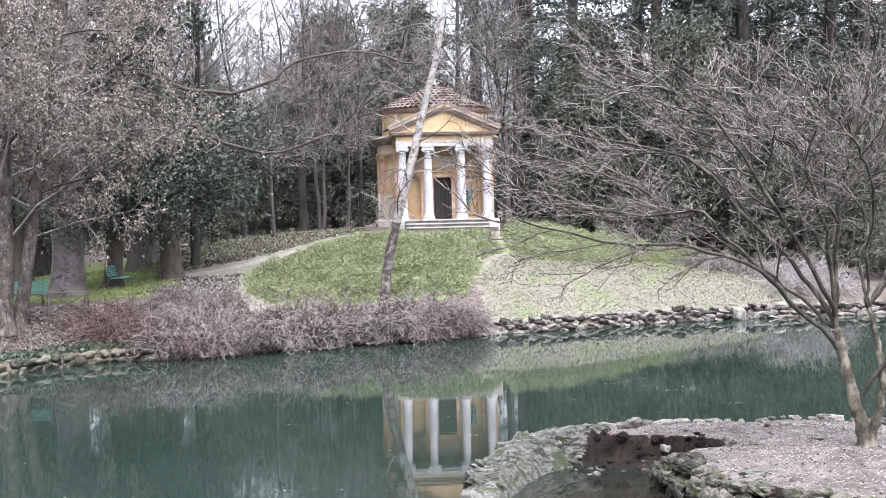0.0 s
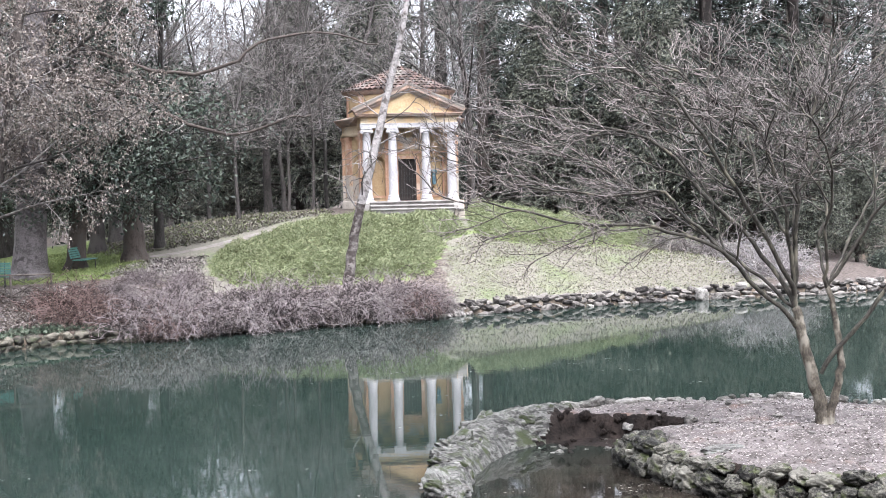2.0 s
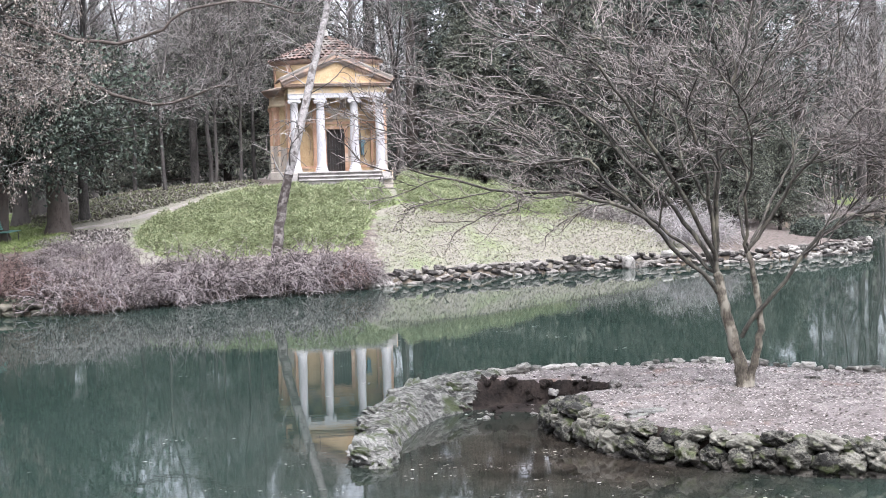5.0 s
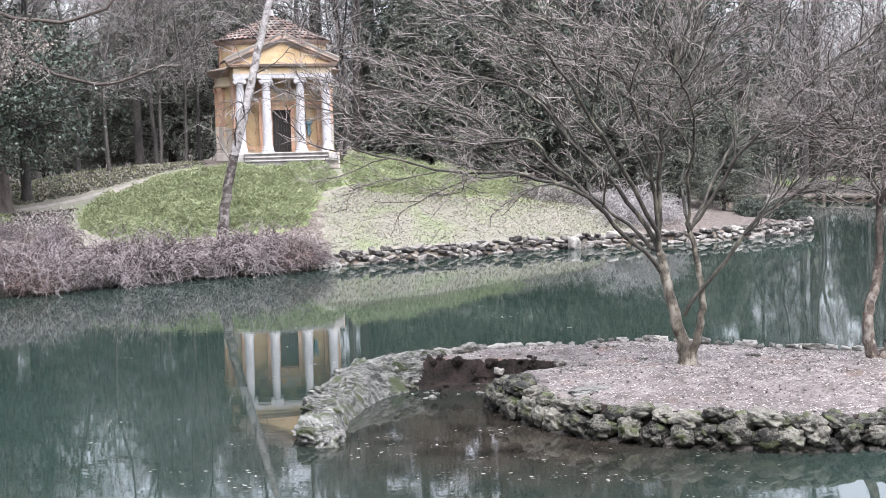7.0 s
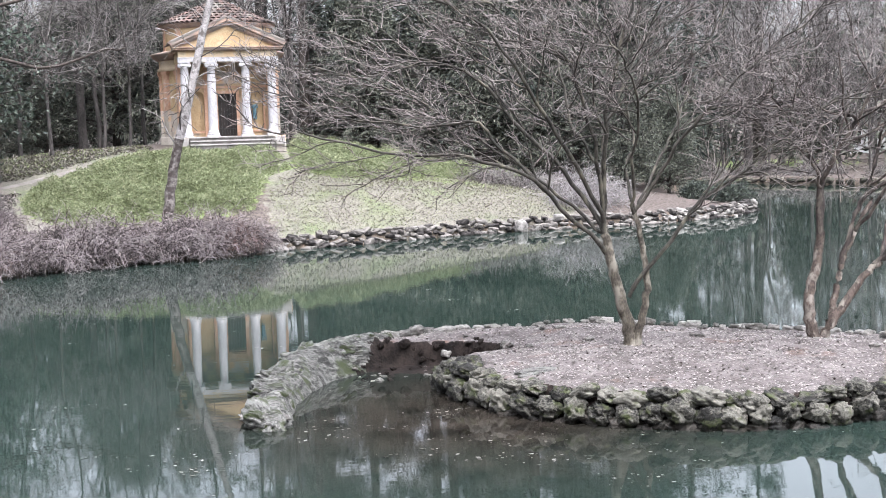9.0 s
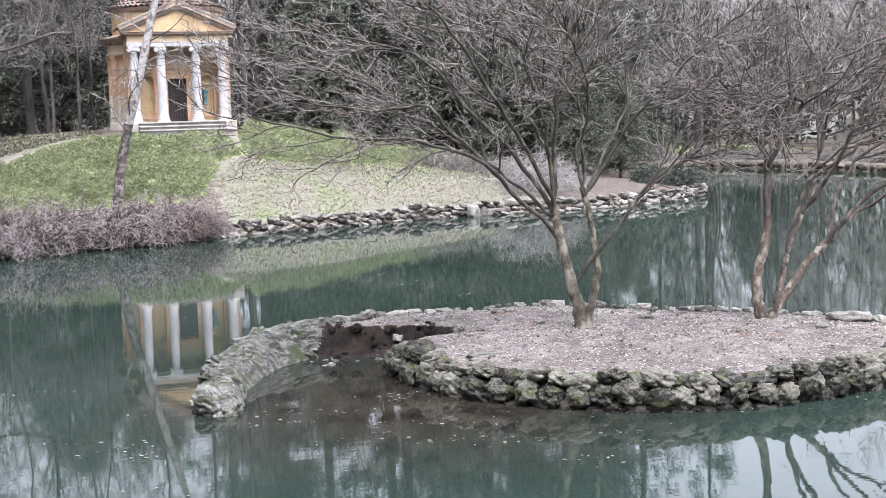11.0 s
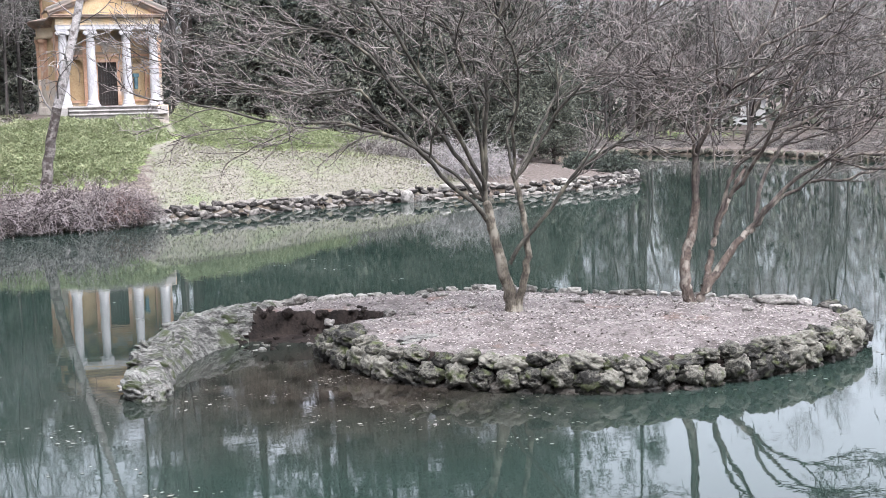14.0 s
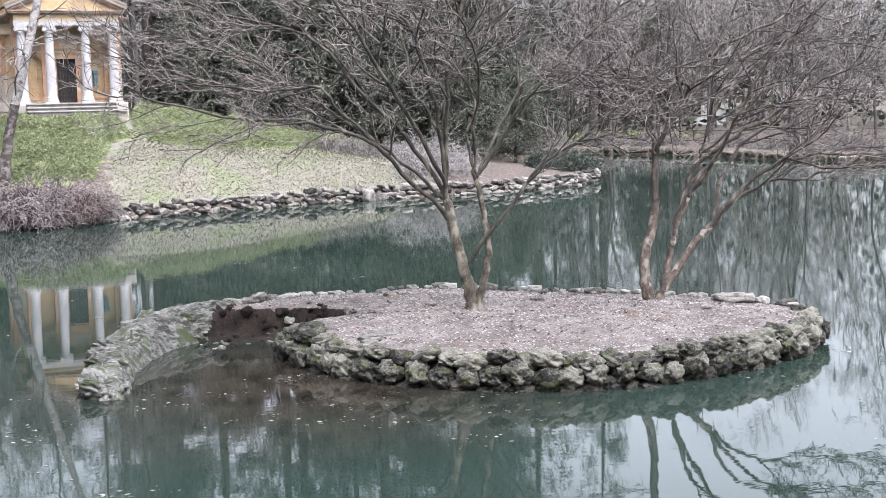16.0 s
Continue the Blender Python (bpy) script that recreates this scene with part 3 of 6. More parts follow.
ROCK_BANK_PALE = with_material(SMALL_STONES, M["rock_pale"])


def stone(meshes, rng, parent, x, y, z, sx, sy, sz, rz, tilt=8):
    ob = new("stone", rng.choice(meshes))
    ob.parent = parent
    ob.matrix_basis = pose(x, y, z, rng.uniform(-tilt, tilt), rng.uniform(-tilt, tilt), math.degrees(rz)) @ Matrix.Diagonal((sx / 0.8, sy / 0.8, sz / 0.8, 1))
    return ob


# ---- island ----
ISLAND_NEAR = [(4.45, 22.35), (4.6, 21.4), (5.2, 20.0), (5.95, 19.25), (6.7, 18.75), (7.5, 18.35), (8.3, 18.05), (9.2, 18.0), (10.3, 18.15), (11.5, 18.55), (12.7, 19.1), (13.5, 19.9)]
ISLAND_FAR = [(13.8, 20.7), (13.4, 21.7), (12.3, 22.9), (10.9, 23.8), (9.0, 25.2), (8.0, 25.9), (6.7, 25.8), (5.4, 25.7), (4.2, 25.5), (3.4, 25.2)]
COVE = [(3.05, 24.75), (3.7, 24.65), (4.5, 24.45), (5.3, 24.3), (5.75, 23.8), (5.55, 23.2), (5.0, 22.95)]
ISLAND = ISLAND_NEAR + ISLAND_FAR + COVE
ARM = [(3.6, 25.15), (2.75, 24.75), (2.0, 24.05), (1.5, 23.0), (1.2, 21.9), (1.08, 20.9), (1.05, 20.3)]


def island_height(X, Y):
    d = line_distance(ISLAND, X, Y, closed=True)
    d = np.where(inside(ISLAND, X, Y), d, -d) + 0.06 * lumps(X, Y, 0.19, 9) + 0.03 * lumps(X, Y, 0.07, 6)
    top = 0.50 + 0.16 * smooth(d / 2.2) + 0.03 * lumps(X, Y, 0.6, 3) + 0.015 * lumps(X, Y, 0.17, 5)
    h = -0.7 + (top + 0.7) * smooth((d + 0.16) / 0.2)
    beach = 0.045 - 0.16 * smooth(((X - 4.2) * -0.35 + (24.4 - Y) * 0.9) / 1.5) + 0.025 * lumps(X, Y, 0.28, 7) + 0.012 * lumps(X, Y, 0.09, 4)
    cove = inside(COVE + [(4.3, 22.4), (2.6, 23.3), (2.2, 24.0)], X, Y)
    h = np.where(cove, np.maximum(h, beach), h)
    a = line_distance(ARM, X, Y)
    run = np.clip((Y - 20.2) / 4.5, 0, 1)
    inner = inside(ARM + [(4.5, 20.3), (4.6, 24.6)], X, Y)
    ridge = (0.24 + 0.34 * run) - 1.2 * np.where(inner, smooth((a - 0.1) / (0.85 + 0.25 * run)), smooth((a - 0.12) / 0.5)) + 0.04 * lumps(X, Y, 0.22, 2) + 0.07 * np.abs(lumps(X * 0.35, Y + 0.3 * X, 0.075, 3)) + 0.05 * lumps(X * 0.3, Y + 0.4 * X, 0.04, 8)
    return np.maximum(h, ridge)


def island_z(x, y):
    return float(island_height(np.array([x]), np.array([y]))[0])


def build_island():
    xs, ys = np.arange(0.2, 14.6, 0.05), np.arange(17.2, 26.8, 0.05)
    X, Y = np.meshgrid(xs, ys, indexing="ij")
    jit = np.random.default_rng(6)
    X = X + jit.uniform(-0.02, 0.02, X.shape)
    Y = Y + jit.uniform(-0.02, 0.02, Y.shape)
    Z = island_height(X, Y)
    n, k = X.shape
    V = np.stack([X, Y, Z], -1).reshape(-1, 3)
    i, j = np.meshgrid(np.arange(n - 1), np.arange(k - 1), indexing="ij")
    F = np.stack([i * k + j, (i + 1) * k + j, (i + 1) * k + j + 1, i * k + j + 1], -1).reshape(-1, 4)
    F = F[V[F][:, :, 2].max(1) > -0.65]
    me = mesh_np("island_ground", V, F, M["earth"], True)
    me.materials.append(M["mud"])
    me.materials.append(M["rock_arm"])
    c = V[F].mean(1)
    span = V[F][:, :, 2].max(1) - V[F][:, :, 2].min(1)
    # low or steep faces take dark mud, which also darkens gaps between wall stones
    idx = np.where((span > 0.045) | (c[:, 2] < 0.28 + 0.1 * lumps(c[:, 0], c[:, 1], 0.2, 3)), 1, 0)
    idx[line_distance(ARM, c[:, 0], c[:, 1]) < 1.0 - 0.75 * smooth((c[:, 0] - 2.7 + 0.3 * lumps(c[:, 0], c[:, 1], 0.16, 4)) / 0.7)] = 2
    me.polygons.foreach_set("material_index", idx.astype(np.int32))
    ob = new("island_ground", me)
    tagged(ob, "low islet of bare trodden earth with a muddy scooped cove", "islet", kind="structure")


build_island()


def build_island_stones():
    rng = random.Random(5)
    wall = empty("island_wall", pose(0, 0, 0), "rough wall of mossy porous boulders round the islet", "stone wall", kind="structure")
    edge = ISLAND_NEAR + [(13.8, 20.7), (13.75, 21.3)]
    for x, y, a in along(edge, 0.36, rng, 0.3):
        w, ox, oy = rng.uniform(0.26, 0.46), math.sin(a), -math.cos(a)
        stone(ROCK_WET, rng, wall, x + ox * rng.uniform(0.06, 0.14), y + oy * rng.uniform(0.06, 0.14), rng.uniform(-0.05, 0.06), w, rng.uniform(0.28, 0.4), rng.uniform(0.20, 0.30), a, 20)
    for x, y, a in along(edge, 0.43, rng, 0.22):
        big = rng.random()
        w, ox, oy = 0.32 + 0.26 * big, math.sin(a), -math.cos(a)
        stone(ROCK, rng, wall, x + ox * 0.16, y + oy * 0.16, 0.22 + rng.uniform(-0.05, 0.07), w, rng.uniform(0.34, 0.46), rng.uniform(0.26, 0.36) + 0.08 * big, a + rng.uniform(-0.2, 0.2), 24)
    for x, y, a in along(edge, 0.41, rng, 0.25):
        w, ox, oy = rng.uniform(0.32, 0.6), math.sin(a), -math.cos(a)
        stone(ROCK, rng, wall, x + ox * 0.04, y + oy * 0.04, 0.44 + rng.uniform(-0.05, 0.06), w, rng.uniform(0.34, 0.46), rng.uniform(0.20, 0.30), a + rng.uniform(-0.2, 0.2), 18)
    # the broad light slab and the knob at the wall's end
    stone(ROCK_ARM, rng, wall, 5.6, 20.75, 0.5, 0.85, 0.45, 0.18, 0.2, 4)
    stone(ROCK, rng, wall, 4.25, 22.45, 0.10, 0.30, 0.34, 0.36, 0.3, 4)
    stone(ROCK, rng, wall, 4.72, 21.9, 0.34, 0.6, 0.6, 0.55, 0.7, 6)
    rim = empty("island_rim", pose(0, 0, 0), "row of pale flat stones along the islet's far rim", "stone edging", kind="structure")
    for x, y, a in along(ISLAND_FAR, 0.24, rng, 0.4):
        s = 0.12 + 0.3 * rng.random() ** 1.6
        stone(ROCK_PALE, rng, rim, x + rng.uniform(-0.1, 0.1), y + rng.uniform(-0.1, 0.06), 0.49 + rng.uniform(0.0, 0.06), s, s * rng.uniform(0.6, 0.9), s * rng.uniform(0.28, 0.5) + 0.04, a + rng.uniform(-0.5, 0.5), 14)
    stone(ROCK_PALE, rng, rim, 13.0, 21.75, 0.56, 0.85, 0.5, 0.26, -0.5, 8)
    stone(ROCK_PALE, rng, rim, 4.35, 25.45, 0.58, 0.3, 0.24, 0.2, 0.4, 8)
    spit = empty("rock_spit", pose(0, 0, 0), "curved spit of weathered tilted rock slabs with moss", "rock spit", kind="structure")
    for q, (x, y, a) in enumerate(along(ARM, 0.34, rng, 0.25)):
        run = min(max((y - 20.2) / 4.5, 0), 1)
        for side in (-1, 1):
            o = side * rng.uniform(0.02, 0.2)
            px, py = x - math.sin(a) * o, y + math.cos(a) * o
            z = 0.10 + 0.34 * run - (0.12 if side > 0 else 0.0) + rng.uniform(-0.05, 0.05)
            stone(ROCK_ARM, rng, spit, px, py, z, rng.uniform(0.5, 0.95), rng.uniform(0.36, 0.6), rng.uniform(0.26, 0.42), a + rng.uniform(-0.5, 0.5), 24)
    stone(ROCK_PALE, rng, spit, 1.15, 20.35, 0.12, 0.55, 0.32, 0.13, 0.1, 6)
    stone(ROCK_PALE, rng, spit, 0.82, 20.75, 0.08, 0.5, 0.36, 0.16, 0.8, 6)
    scarp = empty("earth_scarp", pose(0, 0, 0), "crumbling dark earth bank above the cove", "earth bank", kind="structure")
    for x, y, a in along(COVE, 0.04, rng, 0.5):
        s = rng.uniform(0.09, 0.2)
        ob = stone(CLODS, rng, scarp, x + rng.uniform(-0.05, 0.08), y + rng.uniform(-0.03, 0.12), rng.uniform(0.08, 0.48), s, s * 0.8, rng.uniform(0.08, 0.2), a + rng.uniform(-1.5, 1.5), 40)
        ob.name = "clod"
    for _ in range(46):
        x, y = rng.uniform(2.9, 5.4), rng.uniform(23.4, 24.5)
        s = rng.uniform(0.04, 0.13)
        ob = stone(ROCK_PALE if rng.random() < 0.5 else CLODS, rng, scarp, x, y, max(island_z(x, y), -0.02) + s * 0.15, s * 1.4, s, s * 0.6, rng.uniform(0, 3), 20)
        ob.name = "pebble"
    for _ in range(26):
        x, y = rng.uniform(5.2, 13.2), rng.uniform(18.9, 25.3)
        if not inside(ISLAND, np.array([x]), np.array([y]))[0]:
            continue
        s = rng.uniform(0.08, 0.2)
        ob = new("loose_stone", rng.choice(ROCK_PALE))
        ob.matrix_basis = pose(x, y, island_z(x, y) + s * 0.12, 0, 0, rng.uniform(0, 360)) @ Matrix.Diagonal((s * 1.5, s, s * 0.6, 1))
        tagged(ob, "small pale stone lying on the bare earth", "stone", "loose stones on the islet")
    for x, y, s in ((4.75, 24.35, 0.26), (5.35, 24.25, 0.4), (5.6, 23.75, 0.36), (5.75, 23.4, 0.3)):
        ob = new("loose_stone", rng.choice(ROCK_PALE))
        ob.matrix_basis = pose(x, y, island_z(x, y) + 0.05, 8, 5, rng.uniform(0, 360)) @ Matrix.Diagonal((s * 1.4, s, s * 0.7, 1))
        tagged(ob, "pale stone slipped from the cove's earth edge", "stone", "loose stones on the islet")


build_island_stones()


def build_bank_stones():
    rng = random.Random(8)
    wall = empty("bank_wall", pose(0, 0, 0), "low dry wall of weathered stones along the pond bank", "stone wall", kind="structure")
    line = NORTH_SHORE[8:]
    for course, (z, step) in enumerate(((0.02, 0.40), (0.18, 0.42), (0.34, 0.44), (0.46, 0.6))):
        for x, y, a in along(line, step, rng, 0.4):
            pale = rng.random() < 0.05 + 0.2 * (x > 19) + 0.10 * (course == 0)
            s = rng.uniform(0.26, 0.6)
            o = 0.14 - 0.07 * course + rng.uniform(-0.06, 0.06)
            stone(ROCK_BANK_PALE if pale else ROCK_BANK, rng, wall, x + math.sin(a) * o, y - math.cos(a) * o, z + rng.uniform(-0.04, 0.06),
                  s, rng.uniform(0.3, 0.5), rng.uniform(0.14, 0.30), a + rng.uniform(-0.2, 0.2), 16)
    stone(ROCK_BANK_PALE, rng, wall, 13.33, 52.45, 0.22, 0.6, 0.5, 0.62, 0.3, 4)
    left = empty("bank_edging", pose(0, 0, 0), "mossy dark stones under ivy along the leafy bank", "stone edging", kind="structure")
    for z, step in ((0.06, 0.5), (0.30, 0.55)):
        for x, y, a in along(NORTH_SHORE[0:5], step, rng, 0.35):
            if x < -14.5:
                continue
            stone(ROCK_MOSS, rng, left, x + math.sin(a) * 0.1, y - math.cos(a) * 0.1, z, rng.uniform(0.3, 0.7), 0.45, rng.uniform(0.2, 0.36), a, 12)
    far = empty("far_edging", pose(0, 0, 0), "broken stone edging along the distant bank", "stone edging", kind="structure")
    for x, y, a in along(FAR_SHORE[2:9], 0.62, rng, 0.4):
        stone(ROCK_BANK_PALE if rng.random() < 0.15 else ROCK_MOSS, rng, far, x, y, 0.2 + rng.uniform(-0.05, 0.1), rng.uniform(0.4, 0.8), 0.5, rng.uniform(0.25, 0.5), a, 10)


build_bank_stones()


# ---- temple ----
TEMPLE = pose(1.71, 62.0, 4.27, 0, 0, 4.6)
BACK = 4.4


def column_mesh():
    prof = [(0.0, 0.0), (0.27, 0.0), (0.285, 0.03), (0.285, 0.07), (0.265, 0.10), (0.25, 0.13), (0.262, 0.16), (0.262, 0.19), (0.225, 0.22)]
    for i in range(9):
        u = i / 8
        prof.append((0.222 - 0.038 * u ** 1.6, 0.24 + 2.88 * u))
    prof += [(0.205, 3.14), (0.205, 3.17), (0.185, 3.19)]
    return lathe(prof, 20)


def capital_bm():
    bm = boxes((-0.27, 0.27, -0.24, 0.24, 3.36, 3.43), bevel=0.012)
    V, F = lathe([(0.19, 3.17), (0.25, 3.25), (0.24, 3.31), (0.0, 3.31)], 16)
    vs = [bm.verts.new(v) for v in V]
    for f in F:
        try:
            bm.faces.new([vs[i] for i in f])
        except ValueError:
            pass
    for sx in (-1, 1):
        bmesh.ops.create_cone(bm, cap_ends=True, segments=14, radius1=0.095, radius2=0.095, depth=0.46,
                              matrix=Matrix.Translation((sx * 0.215, 0, 3.27)) @ Matrix.Rotation(math.pi / 2, 4, "X"))
        for sy in (-1, 1):
            bmesh.ops.create_cone(bm, cap_ends=True, segments=10, radius1=0.045, radius2=0.02, depth=0.03,
                                  matrix=Matrix.Translation((sx * 0.215, sy * 0.24, 3.27)) @ Matrix.Rotation(math.pi / 2 * sy, 4, "X"))
    box(bm, -0.21, 0.21, -0.22, 0.22, 3.30, 3.362)
    return bm


def ring(profile, a0, a1, steps=48, material=None, name="ring"):
    V, F = lathe(profile, steps, radians(a0), radians(a1), (0, BACK))
    return mesh_np(name, V, F, material, False)


def build_temple():
    t = empty("temple", TEMPLE, "small round ochre temple with a columned porch and tiled roof", "temple")
    # podium, floor and steps
    part("podium", boxes((-2.55, 2.55, -0.42, 2.2, -0.9, -0.02), bevel=0.02), M["worn_plaster"], t, "worn pale plaster base")
    V, F = lathe([(3.02, -1.3), (3.02, -0.06), (2.98, 0.0), (0.2, 0.0)], 56, centre=(0, BACK))
    part("drum_base", mesh_np("drum_base", V, F), M["worn_plaster"], t, "worn pale plaster base")
    for i in range(3):
        y, z = -0.66 - 0.28 * i, -0.17 * i - 0.004
        # riser carries the painted shade under its tread
        s = part("step", boxes((-1.98, 1.98, y + 0.05, -0.40, z - 0.17 - (0.5 if i == 2 else 0.0), z - 0.065)), M["shaded_riser"], t, "grey stone step")
        part("tread", boxes((-2.0, 2.0, y, -0.40, z - 0.063, z), bevel=0.012), M["step_stone"], s)
    for sx in (-1, 1):
        part("step_cheek", boxes((sx * 2.25 - 0.24, sx * 2.25 + 0.24, -0.62, -0.425, -0.45, -0.06), bevel=0.02), M["step_stone"], t)
    # round wall, with its pilasters
    V, F = lathe([(2.85, 0.0), (2.85, 1.25)], 56, centre=(0, BACK))
    part("lower_wall", mesh_np("lower_wall", V, F), M["worn_plaster"], t, "flaking pale lower wall")
    V, F = lathe([(2.848, 1.25), (2.848, 3.2)], 56, centre=(0, BACK))
    part("round_wall", mesh_np("round_wall", V, F), M["ochre"], t, "ochre plaster wall")
    for a in (180, 202, 224, 316, 338, 0, 45, 90, 135):
        for z0, z1, mat in ((0.0, 1.3, "worn_plaster"), (1.3, 3.2, "terracotta_paint")):
            p = part("pilaster", boxes((2.80, 2.97, -0.24, 0.24, z0, z1), bevel=0.015), M[mat], t)
            p.matrix_basis = pose(0, BACK, 0, 0, 0, a)
        p = part("pilaster_cap", boxes((2.80, 3.03, -0.29, 0.29, 3.07, 3.2), (2.80, 3.0, -0.26, 0.26, 3.0, 3.07)), M["terracotta_paint"], t)
        p.matrix_basis = pose(0, BACK, 0, 0, 0, a)
    part("round_frieze", ring([(2.86, 3.2), (3.02, 3.2), (3.02, 3.34), (2.95, 3.36), (2.95, 3.72)], 0, 360, 56), M["cream"], t)
    part("round_cornice", ring([(2.95, 3.72), (3.08, 3.76), (3.08, 3.82), (3.24, 3.86), (3.30, 3.98), (3.34, 4.02), (3.34, 4.06), (2.6, 4.24)], 0, 360, 56), M["cornice"], t, "weathered brown moulded cornice")
    part("attic", ring([(2.68, 4.1), (2.68, 5.28)], 0, 360, 56), M["ochre"], t, "ochre attic drum")
    for a in range(0, 360, 30):
        p = part("attic_strip", boxes((2.6, 2.715, -0.16, 0.16, 4.15, 5.28)), M["terracotta_paint"], t)
        p.matrix_basis = pose(0, BACK, 0, 0, 0, a + 10)
    part("attic_cornice", ring([(2.68, 5.24), (2.78, 5.28), (2.78, 5.34), (2.90, 5.42), (2.90, 5.48), (2.5, 5.52)], 0, 360, 56), M["cornice"], t)
    # conical roof with its courses of curved tiles
    part("roof", ring([(2.92, 5.47), (0.02, 6.82)], 0, 360, 56), M["roof_tile"], t, "mossy brown terracotta roof")
    rng = random.Random(3)
    V, F, courses = [], [], 9
    for c in range(courses):
        u0, u1 = c / courses, (c + 1.12) / courses
        count = max(8, int(64 * (1 - u0)))
        for k in range(count):
            a = 2 * math.pi * (k + 0.5 * (c % 2)) / count
            half = math.pi / count * 0.86
            b = len(V)
            lift = rng.uniform(-0.012, 0.02)
            for u, up in ((u0, 0.085 + lift), (min(u1, 0.99), 0.03)):
                r, z = 2.97 * (1 - u), 5.48 + 1.36 * u
                for s in range(4):
                    f = (s - 1.5) / 1.5
                    V.append((r * math.cos(a + half * f), BACK + r * math.sin(a + half * f), z + up * (1 - 0.75 * f * f)))
            for s in range(3):
                F.append((b + s, b + s + 1, b + 5 + s, b + 4 + s))
            F.append((b, b + 1, b + 2, b + 3))
    tagged(part("tile_cladding", mesh_np("tile_cladding", V, F), M["roof_tile"], t, "rows of curved brown clay tiles"), kind="stuff")
    V, F = lathe([(0.16, 6.74), (0.16, 6.86), (0.10, 6.92), (0.13, 7.02), (0.06, 7.12), (0.0, 7.14)], 12, centre=(0, BACK))
    part("finial", mesh_np("finial", V, F, None, True), M["step_stone"], t)
    # porch: columns
    V, F = column_mesh()
    shaft = mesh_np("shaft", V, F, M["marble"], True)
    cap = bpy.data.meshes.new("capital")
    cb = capital_bm()
    cb.to_mesh(cap)
    cb.free()
    plinth = bpy.data.meshes.new("plinth")
    pb = boxes((-0.29, 0.29, -0.29, 0.29, -0.02, 0.07), bevel=0.01)
    pb.to_mesh(plinth)
    pb.free()
    for x in (-2.03, -0.80, 0.80, 2.03):
        c = part("column", shaft, None, t, "white marble column")
        c.matrix_basis = pose(x, 0, 0.06)
        part("capital", cap, M["marble"], c, "scrolled marble capital")
        p = part("plinth", plinth, M["marble"], c)
        p.matrix_basis = pose(0, 0, -0.06)
    # porch: back wall with door opening and two niches
    y0, y1 = 1.1, 1.45
    jamb = 0.46
    rows = [(-2.3, -1.72, y0, y1, 0, 3.5), (-1.08, -jamb, y0, y1, 0, 3.5), (jamb, 1.08, y0, y1, 0, 3.5), (1.72, 2.3, y0, y1, 0, 3.5),
            (-jamb, jamb, y0, y1, 2.05, 3.5), (-1.72, -1.08, y0, y1, 0, 0.28), (1.08, 1.72, y0, y1, 0, 0.28),
            (-1.72, -1.08, y0, y1, 2.16, 3.5), (1.08, 1.72, y0, y1, 2.16, 3.5)]
    part("porch_wall", boxes(*rows), M["porch_paint"], t, "stained ochre porch wall")
    for sx in (-1, 1):
        part("niche_back", boxes((sx * 1.4 - 0.36, sx * 1.4 + 0.36, y0 + 0.26, y1 + 0.02, 0.2, 2.2)), M["ochre"], t, "faded yellow niche")
        bm = bmesh.new()
        arc = [(sx * 1.4 + 0.32 * math.cos(q), 1.84 + 0.32 * math.sin(q)) for q in np.linspace(0, math.pi, 13)]
        outer = [bm.verts.new((x, y0 - 0.004, z)) for x, z in arc]
        top = [bm.verts.new((x, y0 - 0.004, 2.18)) for x, z in arc]
        for q in range(12):
            bm.faces.new((outer[q], outer[q + 1], top[q + 1], top[q]))
        part("niche_arch", bm, M["porch_paint"], t)
        part("niche_frame", boxes((sx * 1.4 - 0.40, sx * 1.4 - 0.325, y0 - 0.04, y0 + 0.02, 0.24, 2.2), (sx * 1.4 + 0.325, sx * 1.4 + 0.40, y0 - 0.04, y0 + 0.02, 0.24, 2.2),
                                  (sx * 1.4 - 0.40, sx * 1.4 + 0.40, y0 - 0.06, y0 + 0.02, 0.16, 0.26)), M["terracotta_paint"], t)
        part("wall_strip", boxes((sx * 0.98 - 0.1, sx * 0.98 + 0.1, y0 - 0.05, y0 + 0.02, 0, 3.4)), M["terracotta_paint"], t, "brick-coloured strip")
        part("anta", boxes((sx * 2.12 - 0.2, sx * 2.12 + 0.2, y0 - 0.35, y1 + 0.5, 0, 3.45)), M["terracotta_paint"], t, "peeling brick-red corner pier")
    part("niche_plaque", boxes((1.18, 1.46, y0 - 0.03, y0 + 0.25, 1.3, 1.48), (1.24, 1.40, y0 + 0.02, y0 + 0.25, 0.75, 1.3), bevel=0.02), M["plaque"], t, "dark blue-green remnant in the niche")
    part("wall_panel", boxes((-0.52, 0.52, y0 - 0.03, y0 + 0.02, 2.5, 3.05)), M["worn_plaster"], t, "blurred pale relief above the door")
    part("wall_band", boxes((-2.1, 2.1, y0 - 0.06, y0 + 0.02, 2.28, 2.38)), M["terracotta_paint"], t)
    door = part("door_frame", boxes((-jamb - 0.13, -jamb + 0.02, y0 - 0.07, y0 + 0.06, 0, 2.14), (jamb - 0.02, jamb + 0.13, y0 - 0.07, y0 + 0.06, 0, 2.14), (-jamb - 0.13, jamb + 0.13, y0 - 0.08, y0 + 0.06, 2.02, 2.16)), M["terracotta_paint"], t, "rust-red door surround")
    leaf = part("door", boxes((-jamb, jamb, y0 + 0.2, y0 + 0.25, 0.0, 2.05)), M["dark_wood"], t, "dark closed door behind an iron grille")
    for i in range(7):
        x = -0.39 + 0.13 * i
